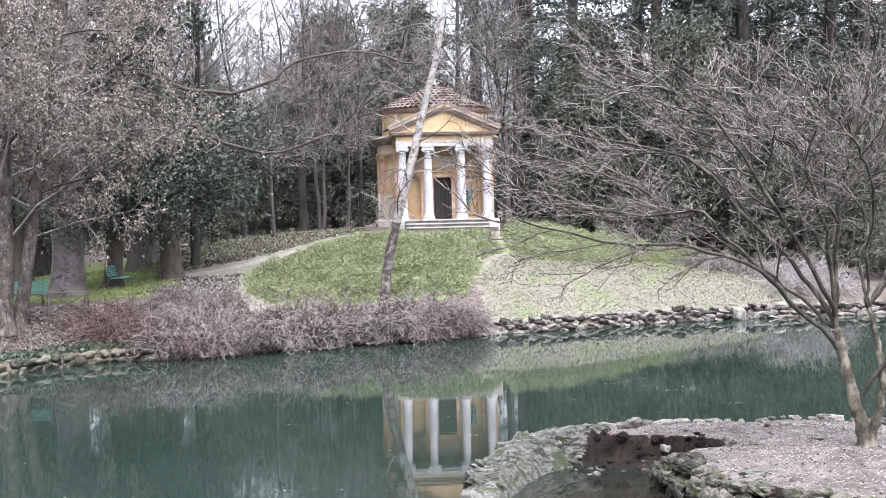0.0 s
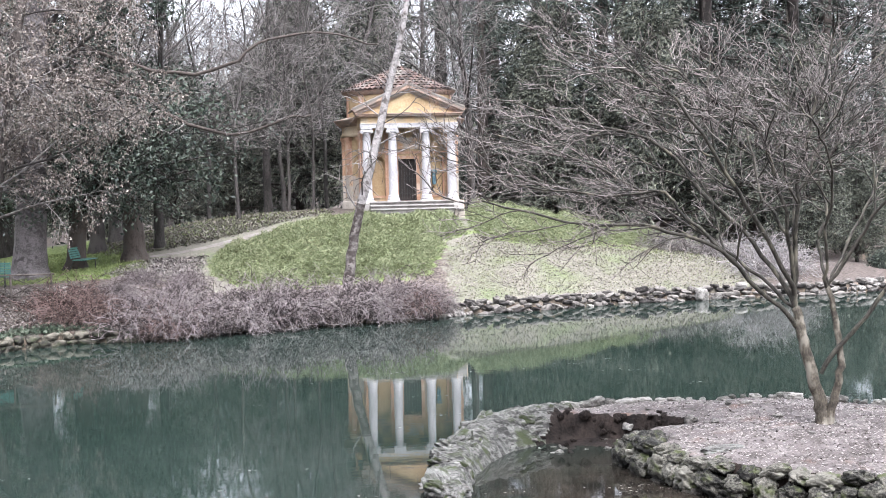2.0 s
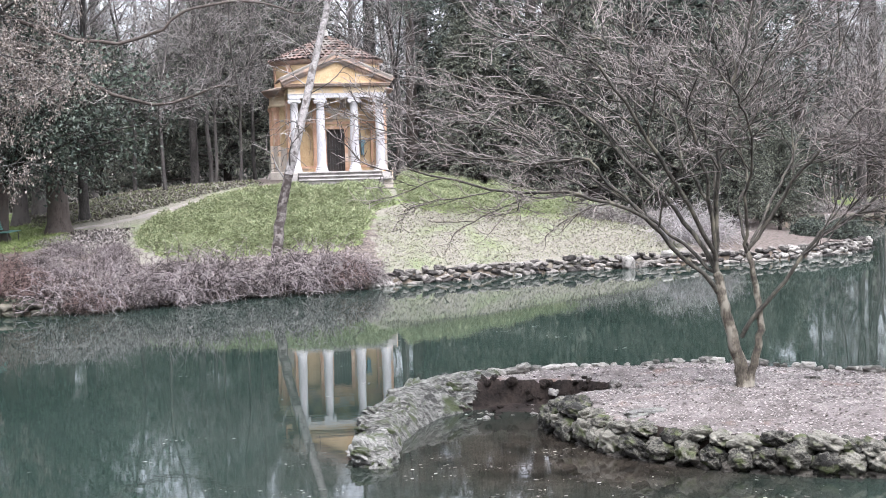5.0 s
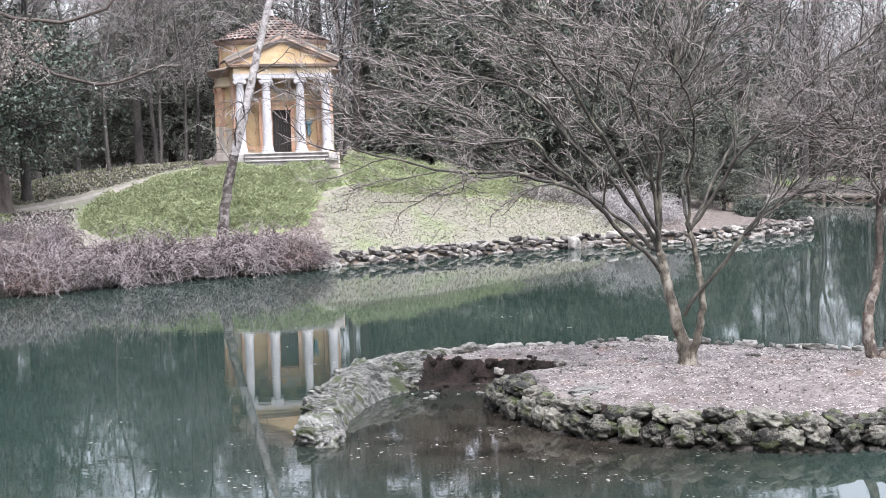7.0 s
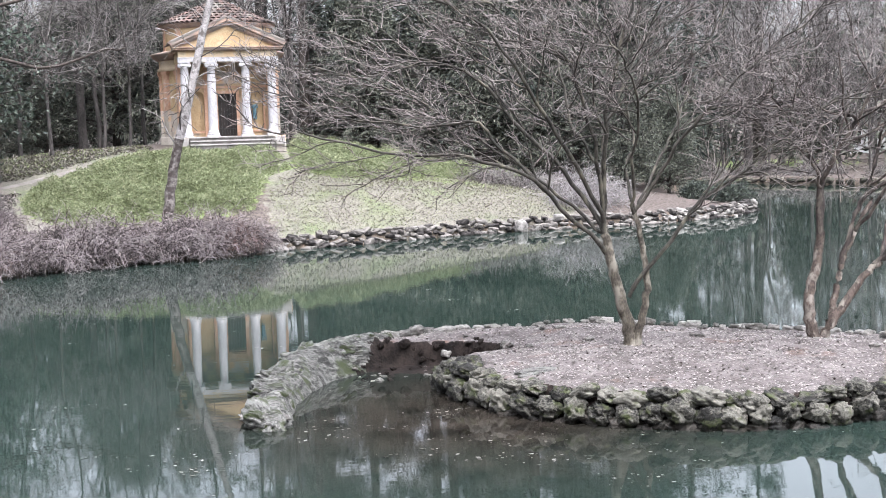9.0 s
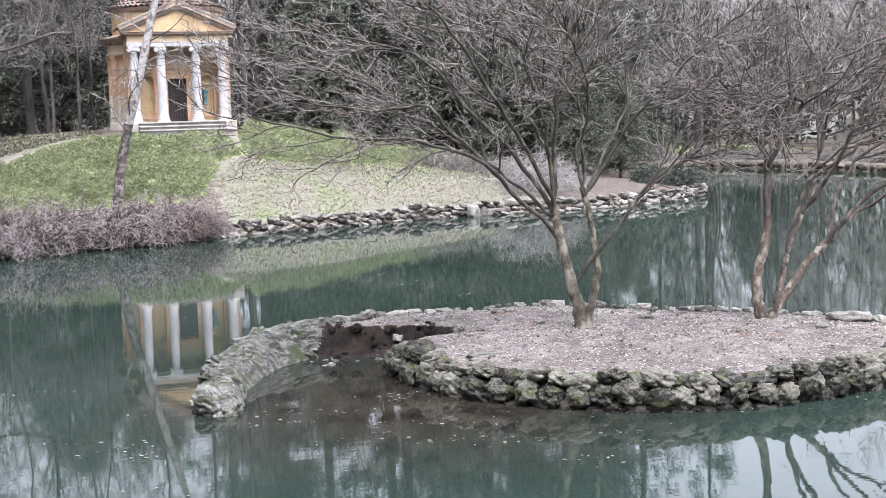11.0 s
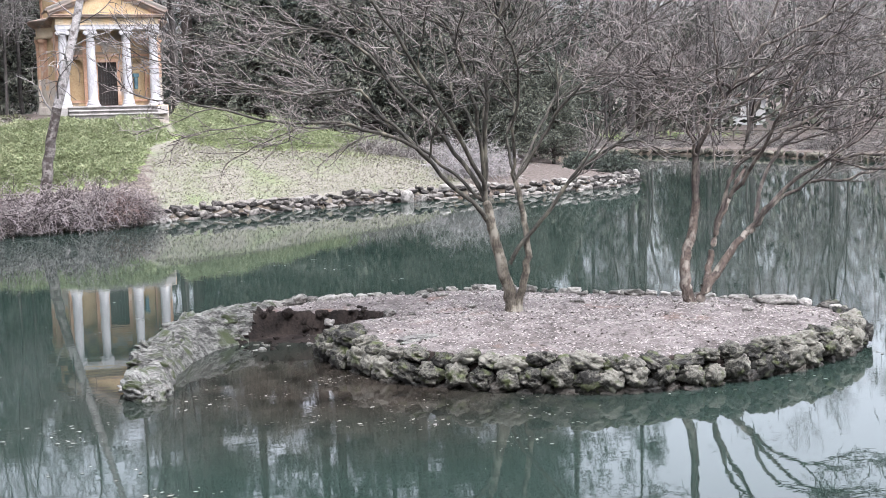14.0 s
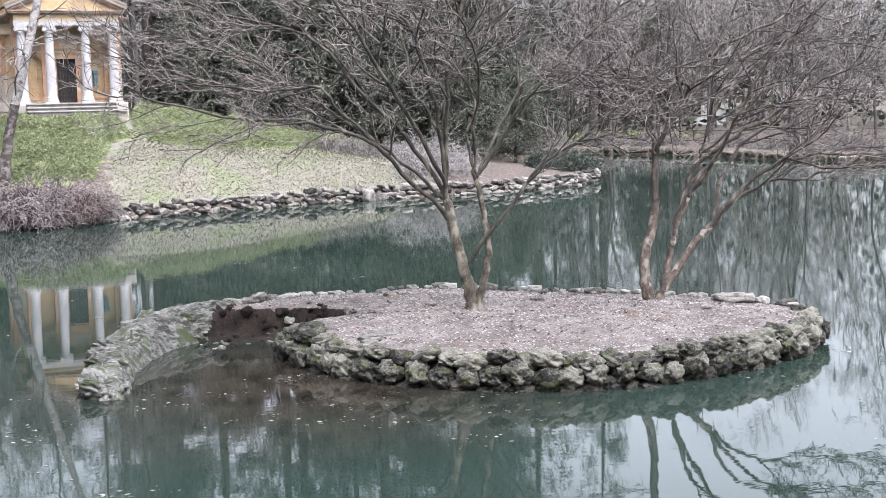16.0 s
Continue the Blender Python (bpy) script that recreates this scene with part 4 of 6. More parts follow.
        part("bar", boxes((x - 0.011, x + 0.011, y0 + 0.12, y0 + 0.14, 0.03, 2.02)), M["iron"], leaf)
    for z in (0.35, 1.05, 1.7):
        part("cross_bar", boxes((-jamb, jamb, y0 + 0.11, y0 + 0.15, z - 0.02, z + 0.02)), M["iron"], leaf)
    part("porch_ceiling", boxes((-2.25, 2.25, -0.1, y1, 3.46, 3.52)), M["worn_plaster"], t)
    # porch: entablature and pediment
    part("architrave", boxes((-2.33, 2.33, -0.24, 0.24, 3.49, 3.66), (-2.35, 2.35, -0.26, 0.26, 3.66, 3.70), bevel=0.004), M["marble"], t, "pale stone beam")
    part("frieze", boxes((-2.31, 2.31, -0.22, 0.22, 3.70, 3.98)), M["cream"], t)
    for sx in (-1, 1):
        part("side_frieze", boxes((sx * 2.1 - 0.215, sx * 2.1 + 0.215, 0.222, 2.4, 3.49, 3.98)), M["ochre"], t)
        part("side_cornice", boxes((sx * 2.2 - 0.32, sx * 2.2 + 0.32, 0.40, 2.2, 4.02, 4.12), (sx * 2.2 - 0.25, sx * 2.2 + 0.25, 0.32, 2.2, 3.98, 4.02), bevel=0.008), M["cornice"], t)
    part("cornice", boxes((-2.42, 2.42, -0.33, 0.3, 3.98, 4.03), (-2.52, 2.52, -0.44, 0.3, 4.03, 4.12), (-2.58, 2.58, -0.5, 0.3, 4.12, 4.16), bevel=0.006), M["cornice"], t, "weathered brown moulded cornice")
    W, rise, zb = 2.56, 1.12, 4.16
    bm = bmesh.new()
    tri = [(-W + 0.1, zb), (W - 0.1, zb), (0, zb + rise)]
    f = [bm.verts.new((x, -0.16, z)) for x, z in tri]
    g = [bm.verts.new((x, 0.12, z)) for x, z in tri]
    bm.faces.new(f)
    bm.faces.new(g[::-1])
    for q in range(3):
        bm.faces.new((f[q], g[q], g[(q + 1) % 3], f[(q + 1) % 3]))
    part("tympanum", bm, M["ochre"], t, "bright ochre gable field")
    slope = math.degrees(math.atan2(rise, W))
    length = math.hypot(W, rise)
    for sx in (-1, 1):
        for d0, d1, th0, th1, nm in ((-0.24, 0.25, -0.12, -0.04, "inner_moulding"), (-0.34, 0.25, -0.04, 0.08, "raking_moulding"), (-0.46, 0.25, 0.08, 0.2, "raking_cornice")):
            p = part(nm, boxes((-0.04, length + 0.03, d0, d1, th0, th1), bevel=0.006), M["cornice"], t)
            p.matrix_basis = (pose(-W, 0, zb) @ Matrix.Rotation(-radians(slope), 4, "Y")) if sx < 0 else (pose(W, 0, zb, 0, 0, 180) @ Matrix.Rotation(-radians(slope), 4, "Y") @ Matrix.Diagonal((1, -1, 1, 1)))
        p = part("gable_roof", boxes((-0.1, length + 0.05, -0.48, 2.6, 0.205, 0.26)), M["roof_tile"], t, "porch roof of clay tiles")
        p.matrix_basis = (pose(-W, 0, zb) @ Matrix.Rotation(-radians(slope), 4, "Y")) if sx < 0 else (pose(W, 0, zb, 0, 0, 180) @ Matrix.Rotation(-radians(slope), 4, "Y") @ Matrix.Diagonal((1, -1, 1, 1)))
        for k in range(9):
            y = -0.42 + 0.3 * k
            V, F = tubes([(np.array([[[0, y, 0.27], [length, y, 0.27]]]), np.full((1, 2), 0.06))], 7)
            q = part("tile_ridge", mesh_np("tile_ridge", V, F), M["roof_tile"], p)


build_temple()


# ---- islet maples ----

def limb(rng, keys, base, r0, r1, depth):
    """A main limb from sketch steps (across, up, towards the viewer) about the tree's foot."""
    pts = [(base[0] + x, base[1] - d, base[2] + z) for x, z, d in keys]
    return curve_path(pts, 22, r0, r1, rng, 0.012 if r0 > 0.07 else 0.022)


def maple(name, foot, stems, limbs, bark, seed, label, density=1.0):
    rng = np.random.default_rng(seed)
    x, y = foot
    z = island_z(x, y) - 0.06
    t = empty(name, pose(x, y, z), label, "tree", "bare maples on the islet")
    paths = []
    for keys, r0, r1 in stems:
        P, R = limb(rng, keys, (0, 0, 0), r0 * 0.96, r1 * 0.9, 0)
        R[0, 0] *= 1.5
        R[0, 1] *= 1.12
        V, F = tubes([(P, R)], 10)
        part("stem", mesh_np("stem", V, F, None, True), M["bark_stem_red"] if bark == M["bark_maple_red"] else M["bark_stem"], t)
    for keys, r0, r1 in limbs:
        P, R = limb(rng, keys, (0, 0, 0), r0 * (0.8 if density == 1.0 else 1.0), r1 * 0.9, 0)
        paths.append((P, R))
        V, F = tubes([(P, R)], 8)
        part("limb", mesh_np("limb", V, F, None, True), bark, t)
    P = np.concatenate([p for p, _ in paths])
    R = np.concatenate([r for _, r in paths])
    b1 = spawn(rng, P, R, int(12 * density), 0.34, 1.0, 36, 0.06, 1.9, 9, 0.62, 0.5, 0.13, 0.5, 0.013, 0.03, 0.3)
    b2 = spawn(rng, *b1, 7, 0.2, 1.0, 40, 0.05, 0.85, 6, 0.7, 0.6, 0.16, 0.55, 0.0085, 0.05, 0.3)
    b3 = spawn(rng, *b2, 5, 0.25, 1.0, 46, 0.25, 0.32, 4, 0.85, 0.8, 0.25, 0.7, 0.006, 0.08, 0.3)
    V, F = tubes([b1], 5)
    tagged(part("branch_mass", mesh_np("branch_mass", V, F, None, True), bark, t), kind="stuff")
    V, F = tubes([b2, b3], 3)
    tagged(part("twig_mass", mesh_np("twig_mass", V, F), M["twig_maple"], t, "fine bare grey-brown twigs"), kind="stuff")
    return t


maple("maple_tree", (7.70, 22.0),
      [([(0.05, 0, 0), (0.0, 0.45, 0), (-0.16, 0.95, 0.05), (-0.33, 1.6, 0.05), (-0.42, 2.1, 0)], 0.135, 0.085),
       ([(0.12, 0, 0.05), (0.2, 0.5, 0.1), (0.31, 1.15, 0.15), (0.26, 1.8, 0.1), (0.14, 2.45, 0.0)], 0.085, 0.05)],
      [([(-0.33, 1.65, 0), (-0.61, 2.02, 0.1), (-1.08, 2.38, 0.2), (-1.48, 2.85, 0.3), (-1.88, 3.17, 0.4), (-2.68, 3.45, 0.5), (-3.24, 3.65, 0.5), (-4.2, 3.65, 0.6), (-5.4, 3.97, 0.6), (-6.0, 4.13, 0.6)], 0.06, 0.016),
       ([(-1.46, 2.83, 0.3), (-2.36, 3.73, 0.1), (-2.76, 4.17, 0.0), (-3.55, 4.13, -0.2), (-5.0, 4.29, -0.3), (-5.95, 4.69, -0.4)], 0.04, 0.014),
       ([(-0.42, 2.1, 0), (-0.78, 2.8, -0.2), (-1.24, 3.49, -0.4), (-1.88, 4.13, -0.7), (-2.28, 4.77, -0.9), (-3.0, 5.24, -1.1), (-3.8, 5.4, -1.3), (-5.15, 5.88, -1.6)], 0.06, 0.016),
       ([(-0.44, 2.3, 0), (-1.0, 3.25, 0.4), (-1.64, 4.13, 0.8), (-2.04, 4.69, 1.0), (-2.76, 5.64, 1.3), (-3.55, 6.12, 1.5), (-4.6, 6.44, 1.7)], 0.055, 0.016),
       ([(-0.44, 2.4, 0), (-0.62, 3.5, 0.2), (-1.08, 4.93, 0.5), (-1.48, 5.4, 0.6), (-2.44, 5.96, 0.8), (-3.16, 6.44, 0.9)], 0.05, 0.016),
       ([(-0.42, 2.1, 0), (-0.47, 3.0, 0.1), (-0.45, 4.05, 0.3), (-0.25, 5.24, 0.4), (0.0, 6.2, 0.5), (0.11, 6.9, 0.5)], 0.066, 0.017),
       ([(-0.44, 2.3, 0), (-0.5, 3.4, -0.3), (-0.84, 4.05, -0.5), (-0.92, 4.85, -0.8), (-1.08, 5.64, -1.0), (-1.4, 6.5, -1.2)], 0.045, 0.015),
       ([(-0.46, 2.9, 0.1), (-0.37, 3.8, -0.2), (0.03, 4.53, -0.5), (0.59, 5.56, -0.8), (1.23, 6.28, -1.0), (1.8, 6.8, -1.2)], 0.048, 0.016),
       ([(0.14, 2.45, 0), (0.51, 3.1, 0.2), (0.99, 3.97, 0.5), (1.63, 4.69, 0.8), (2.26, 5.24, 1.0), (2.98, 5.96, 1.2)], 0.045, 0.015),
       ([(0.0, 0.95, 0.05), (0.2, 1.42, 0.2), (0.67, 1.98, 0.4), (1.23, 2.7, 0.6), (1.79, 3.1, 0.7), (2.5, 3.65, 0.8), (3.1, 4.13, 0.8), (3.8, 4.5, 0.8)], 0.058, 0.016),
       ([(0.14, 2.4, 0), (0.11, 3.25, -0.3), (0.35, 3.8, -0.5), (0.27, 4.69, -0.8), (0.5, 5.6, -1.0), (0.9, 6.3, -1.3)], 0.042, 0.015),
       ([(0.14, 2.42, 0), (-0.05, 3.5, 0.5), (-0.13, 4.45, 1.0), (-0.6, 5.24, 1.5), (-1.3, 5.8, 1.9)], 0.04, 0.015),
       ([(-0.42, 2.1, 0), (-1.1, 2.8, -0.7), (-1.9, 3.5, -1.4), (-3.0, 4.4, -2.0), (-4.3, 5.0, -2.4), (-5.4, 5.3, -2.6)], 0.042, 0.014),
       ([(0.2, 2.55, 0), (0.8, 3.3, -0.6), (1.5, 4.3, -1.2), (2.2, 5.5, -1.6), (2.7, 6.3, -1.8)], 0.036, 0.014)],
      M["bark_maple"], 11, "bare spreading maple with mottled stems on the islet")
maple("maple_tree", (11.36, 21.9),
      [([(-0.05, 0, 0), (-0.16, 0.45, 0), (-0.16, 0.95, 0), (-0.02, 1.5, 0), (0.06, 2.05, 0)], 0.125, 0.085),
       ([(0.05, 0, 0.05), (0.25, 0.38, 0.1), (0.55, 0.8, 0.1), (0.85, 1.2, 0.15), (1.2, 1.5, 0.2)], 0.11, 0.06),
       ([(0.2, 0.35, 0.05), (0.38, 0.85, -0.05), (0.55, 1.4, -0.15), (0.85, 2.0, -0.2), (1.25, 2.6, -0.3)], 0.075, 0.045)],
      [([(0.04, 2.0, 0), (0.0, 2.46, 0), (0.09, 3.13, 0.1), (0.37, 3.64, 0.2), (0.65, 4.15, 0.3), (1.0, 4.87, 0.4), (1.44, 5.5, 0.4), (1.7, 6.2, 0.5)], 0.07, 0.017),
       ([(0.05, 2.7, 0), (-0.2, 3.2, 0.3), (-0.58, 3.7, 0.6), (-1.1, 4.3, 0.9), (-1.6, 4.6, 1.1)], 0.035, 0.014),
       ([(0.6, 4.1, 0.3), (0.3, 4.25, 0.5), (0.09, 4.2, 0.7), (-0.53, 4.15, 0.9), (-1.3, 4.5, 1.1)], 0.035, 0.014),
       ([(0.04, 1.9, 0), (0.35, 2.5, -0.5), (0.55, 3.3, -0.9), (0.65, 4.4, -1.3), (0.5, 5.4, -1.7)], 0.045, 0.015),
       ([(0.55, 1.4, -0.15), (0.82, 2.24, -0.2), (1.05, 2.68, -0.2), (1.44, 3.59, -0.4), (1.89, 4.2, -0.5), (2.34, 4.76, -0.6), (2.9, 5.6, -0.8)], 0.055, 0.016),
       ([(1.04, 2.66, -0.2), (1.77, 3.19, 0.1), (2.45, 3.59, 0.3), (3.3, 4.2, 0.5), (4.2, 4.5, 0.6)], 0.04, 0.014),
       ([(1.0, 1.35, 0.15), (1.5, 1.95, 0.3), (2.2, 2.57, 0.5), (3.1, 2.8, 0.6), (4.4, 2.74, 0.7), (5.4, 2.9, 0.8)], 0.05, 0.016),
       ([(1.2, 1.5, 0.2), (1.7, 1.95, 0.1), (2.45, 2.25, 0.0), (3.35, 2.3, -0.1), (4.4, 2.5, -0.2), (5.2, 2.4, -0.2)], 0.042, 0.015),
       ([(1.2, 1.55, 0.2), (1.75, 2.3, -0.5), (2.45, 2.97, -0.9), (3.35, 3.36, -1.2), (4.4, 3.67, -1.5), (5.3, 4.0, -1.7)], 0.045, 0.015),
       ([(0.92, 4.7, 0.4), (1.3, 5.0, 0.7), (2.17, 5.4, 1.0), (2.9, 5.83, 1.2), (3.8, 6.2, 1.3)], 0.035, 0.014),
       ([(0.66, 4.2, 0.3), (1.5, 4.5, 0.0), (2.6, 4.9, -0.3), (3.5, 4.95, -0.5), (4.6, 5.1, -0.6)], 0.035, 0.014),
       ([(0.85, 2.0, -0.2), (1.2, 3.0, 0.5), (1.4, 3.9, 1.0), (1.9, 4.9, 1.4), (2.6, 5.6, 1.7)], 0.04, 0.015)],
      M["bark_maple_red"], 12, "bare forked maple with reddish flaking bark on the islet", 0.85)


# ---- leaning trunk on the bank ----
def leaning_tree():
    rng = np.random.default_rng(21)
    x, y = -1.2, 48.2
    z = ground_z(x, y)
    t = empty("leaning_tree", pose(x, y, z - 0.1), "thin leaning bare tree with patchy grey bark", "tree")
    k = 48.2 / 43.5
    keys = [(0, 0, 0), (0.22 * k, 0, 1.6), (0.52 * k, 0.1, 3.4), (1.35 * k, 0.1, 6.9), (1.85 * k, 0.1, 9.0), (2.4 * k, 0, 11.8), (3.0 * k, 0.2, 15.5)]
    P, R = curve_path(keys, 26, 0.225, 0.075, rng, 0.022)
    V, F = tubes([(P, R)], 10)
    me = mesh_np("trunk", V, F, M["bark_lean"], True)
    me.materials.append(M["bark_lean_pale"])
    me.polygons.foreach_set("material_index", (V[F].mean(1)[:, 2] > 3.6).astype(np.int32))
    part("trunk", me, None, t)
    b1 = spawn(rng, P, R, 26, 0.32, 1.0, 60, 0.2, 2.6, 8, 0.18, 0.4, 0.24, 1.0, 0.013, -0.16, 0.2)
    b2 = spawn(rng, *b1, 7, 0.2, 1.0, 45, -0.1, 1.3, 6, 0.7, 0.5, 0.24, 1.0, 0.008, -0.16, 0.3)
    V, F = tubes([b1, b2], 4)
    tagged(part("twig_mass", mesh_np("twig_mass", V, F), M["twig_grey"], t, "hanging bare twigs"), kind="stuff")


leaning_tree()


# ---- background trees ----
def bare_tree(seed, height, girth, first=0.3, name="bare_tree", bark="bark_grey", spread=42, fine=True):
    rng = np.random.default_rng(seed)
    t = empty(name, pose(0, 0, 0), "tall leafless park tree with grey bark", "tree", "bare trees in the park")
    keys = [(0, 0, -0.3), (rng.normal() * 0.1, rng.normal() * 0.1, height * 0.3), (rng.normal() * 0.4, rng.normal() * 0.4, height * 0.65), (rng.normal() * 0.7, rng.normal() * 0.7, height)]
    P, R = curve_path(keys, 16, girth, girth * 0.15, rng, 0.02)
    R[0, 0] *= 1.4
    V, F = tubes([(P, R)], 10)
    part("trunk", mesh_np("trunk", V, F, None, True), M[bark], t)
    b1 = spawn(rng, P, R, 20, first, 1.0, spread, 0.15, height * 0.33, 7, 0.45, 0.25, 0.12, 1.0, 0.02, 0.02, 0.5)
    b2 = spawn(rng, *b1, 8, 0.2, 1.0, 45, 0.05, height * 0.13, 5, 0.5, 0.3, 0.15, 1.0, 0.012, 0.0, 0.4)
    b3 = spawn(rng, *b2, 6, 0.1, 1.0, 45, 0.0, height * 0.065, 3, 0.6, 0.5, 0.2, 1.0, 0.009, -0.04, 0.3)
    V, F = tubes([b1], 5)
    tagged(part("branch_mass", mesh_np("branch_mass", V, F, None, True), M[bark], t), kind="stuff")
    V, F = tubes([b2, b3], 3)
    tagged(part("twig_mass", mesh_np("twig_mass", V, F), M["twig_grey"], t, "grey mesh of fine twigs"), kind="stuff")
    return t


def conifer(seed, height, radius, clear=0.12, name="conifer", leaf="conifer", count=110, droop=-0.05, label="tall dark evergreen conifer with drooping sprays"):
    rng = np.random.default_rng(seed)
    t = empty(name, pose(0, 0, 0), label, "tree", "evergreens behind the lawn")
    P, R = curve_path([(0, 0, -0.3), (0, 0, height * 0.5), (0.2, 0.1, height)], 10, 0.012 * height + 0.14, 0.03)
    V, F = tubes([(P, R)], 9)
    part("trunk", mesh_np("trunk", V, F, None, True), M["bark_dark"], t)
    u = clear + (1 - clear) * np.sort(rng.random(count)) ** 1.1
    a = rng.random(count) * 2 * np.pi
    L = radius * (1.05 - 0.85 * u ** 1.3) * (0.65 + 0.5 * rng.random(count))
    z = height * u
    pts, d = [np.stack([0 * z, 0 * z, z], -1)], np.stack([np.cos(a), np.sin(a), 0.25 + 0 * a], -1)
    for _ in range(6):
        pts.append(pts[-1] + d * L[:, None] / 6)
        d = d + rng.normal(size=d.shape) * 0.10
        d[:, 2] += droop - 0.02
        d = unit(d)
    B = (np.stack(pts, 1), np.linspace(1, 0.2, 7)[None] * (0.012 * L[:, None] + 0.015))
    V, F = tubes([B], 4)
    tagged(part("branch_mass", mesh_np("branch_mass", V, F), M["bark_dark"], t), kind="stuff")
    s1 = spawn(rng, *B, 11, 0.12, 1.0, 55, -0.05, radius * 0.30, 4, 0.4, 0.4, 0.2, 0.6, 0.008, -0.08, 0.35)
    n = 20 if leaf == "yew" else 15
    f = rng.random((len(s1[0]), n)) * 2.999
    i = f.astype(int)
    row = np.arange(len(s1[0]))[:, None]
    C = s1[0][row, i] + (s1[0][row, i + 1] - s1[0][row, i]) * (f - i)[..., None]
    D = unit(s1[0][row, i + 1] - s1[0][row, i])
    D[..., 2] -= 0.25
    V, F = leaves(rng, C.reshape(-1, 3) + rng.normal(size=(C.size // 3, 3)) * 0.06, D.reshape(-1, 3), 0.34, 0.085 if leaf == "yew" else 0.075, 0.5)
    tagged(part("crown", mesh_np("crown", V, F), M[leaf], t, "dense grey-green needle sprays"), kind="stuff")
    return t


def holly(seed, height, radius):
    rng = np.random.default_rng(seed)
    t = empty("evergreen_tree", pose(0, 0, 0), "dark glossy evergreen tree with hanging boughs", "tree", "evergreens by the path")
    P, R = curve_path([(0, 0, -0.2), (0.15, 0, 1.6), (0.1, 0.1, 3.5), (0.2, 0, height)], 10, 0.36, 0.05, rng, 0.02)
    R[0, 0] *= 1.5
    V, F = tubes([(P, R)], 10)
    part("trunk", mesh_np("trunk", V, F, None, True), M["bark_dark"], t)
    b1 = spawn(rng, P, R, 66, 0.38, 1.0, 72, 0.18, radius * 1.1, 7, 0.3, 0.2, 0.14, 0.9, 0.015, -0.07, 0.35)
    b2 = spawn(rng, *b1, 9, 0.15, 1.0, 55, -0.1, radius * 0.35, 5, 0.5, 0.3, 0.2, 0.9, 0.008, -0.10, 0.3)
    V, F = tubes([b1, b2], 3)
    tagged(part("branch_mass", mesh_np("branch_mass", V, F), M["bark_dark"], t), kind="stuff")
    n = 26
    row = np.arange(len(b2[0]))[:, None]
    f = rng.random((len(b2[0]), n)) * 3.999
    i = f.astype(int)
    C = b2[0][row, i] + (b2[0][row, i + 1] - b2[0][row, i]) * (f - i)[..., None]
    C = C.reshape(-1, 3) + rng.normal(size=(C.size // 3, 3)) * 0.14
    V, F = leaves(rng, C, rng.normal(size=C.shape) + np.array([0, 0, -0.5]), 0.145, 0.07, 0.3)
    tagged(part("crown", mesh_np("crown", V, F), M["holly"], t, "dark small glossy leaves"), kind="stuff")
    return t


def scaled(x, y, s, turn, z=None):
    return pose(x, y, ground_z(x, y) if z is None else z, 0, 0, turn) @ Matrix.Diagonal((s, s, s, 1))


def place(models, rows):
    """Sets the models about the park: the first use moves the model itself, the rest are copies."""
    used = set()
    for k, x, y, s, turn in rows:
        m = scaled(x, y, s, turn)
        if k in used:
            copy_thing(models[k], m)
        else:
            used.add(k)
            models[k].matrix_basis = m


CONIFERS = [conifer(31, 26, 4.6, 0.06), conifer(32, 24, 5.2, 0.05, droop=-0.09),
            conifer(33, 14, 5.6, 0.07, "yew_tree", "yew", 160, -0.03, "broad dusky yew with spreading layered boughs, also standing in for paler conifers")]
CONIFERS.append(conifer(34, 36, 5.0, 0.36, "pine_tree", "conifer", 90, -0.03, "very tall conifer with a high dark crown"))
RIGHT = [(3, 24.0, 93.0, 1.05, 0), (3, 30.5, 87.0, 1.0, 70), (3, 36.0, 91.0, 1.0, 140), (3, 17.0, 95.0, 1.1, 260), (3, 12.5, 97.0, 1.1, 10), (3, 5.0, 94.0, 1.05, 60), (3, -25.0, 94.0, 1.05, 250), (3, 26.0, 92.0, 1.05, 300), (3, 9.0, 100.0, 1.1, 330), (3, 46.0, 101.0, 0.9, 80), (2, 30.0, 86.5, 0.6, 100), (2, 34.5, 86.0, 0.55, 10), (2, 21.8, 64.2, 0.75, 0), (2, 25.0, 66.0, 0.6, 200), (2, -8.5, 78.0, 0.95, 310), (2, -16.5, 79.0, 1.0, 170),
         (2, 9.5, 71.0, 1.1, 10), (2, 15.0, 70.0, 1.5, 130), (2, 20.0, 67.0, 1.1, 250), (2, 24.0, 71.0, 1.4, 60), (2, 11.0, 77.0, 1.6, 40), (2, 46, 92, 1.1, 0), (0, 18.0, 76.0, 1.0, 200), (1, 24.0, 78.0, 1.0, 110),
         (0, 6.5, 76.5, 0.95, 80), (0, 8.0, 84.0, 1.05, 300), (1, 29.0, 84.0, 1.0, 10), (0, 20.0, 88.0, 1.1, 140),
         # left conifers use the paler yew model; the lighter background is in the colour
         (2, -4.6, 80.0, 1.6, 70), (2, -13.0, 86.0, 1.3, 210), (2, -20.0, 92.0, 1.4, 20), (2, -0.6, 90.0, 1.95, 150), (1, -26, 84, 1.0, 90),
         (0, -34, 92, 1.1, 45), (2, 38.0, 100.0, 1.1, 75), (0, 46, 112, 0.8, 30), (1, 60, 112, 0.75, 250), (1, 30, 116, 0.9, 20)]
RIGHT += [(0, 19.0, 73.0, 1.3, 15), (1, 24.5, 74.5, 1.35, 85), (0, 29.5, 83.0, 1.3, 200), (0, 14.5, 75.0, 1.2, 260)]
place(CONIFERS, RIGHT)

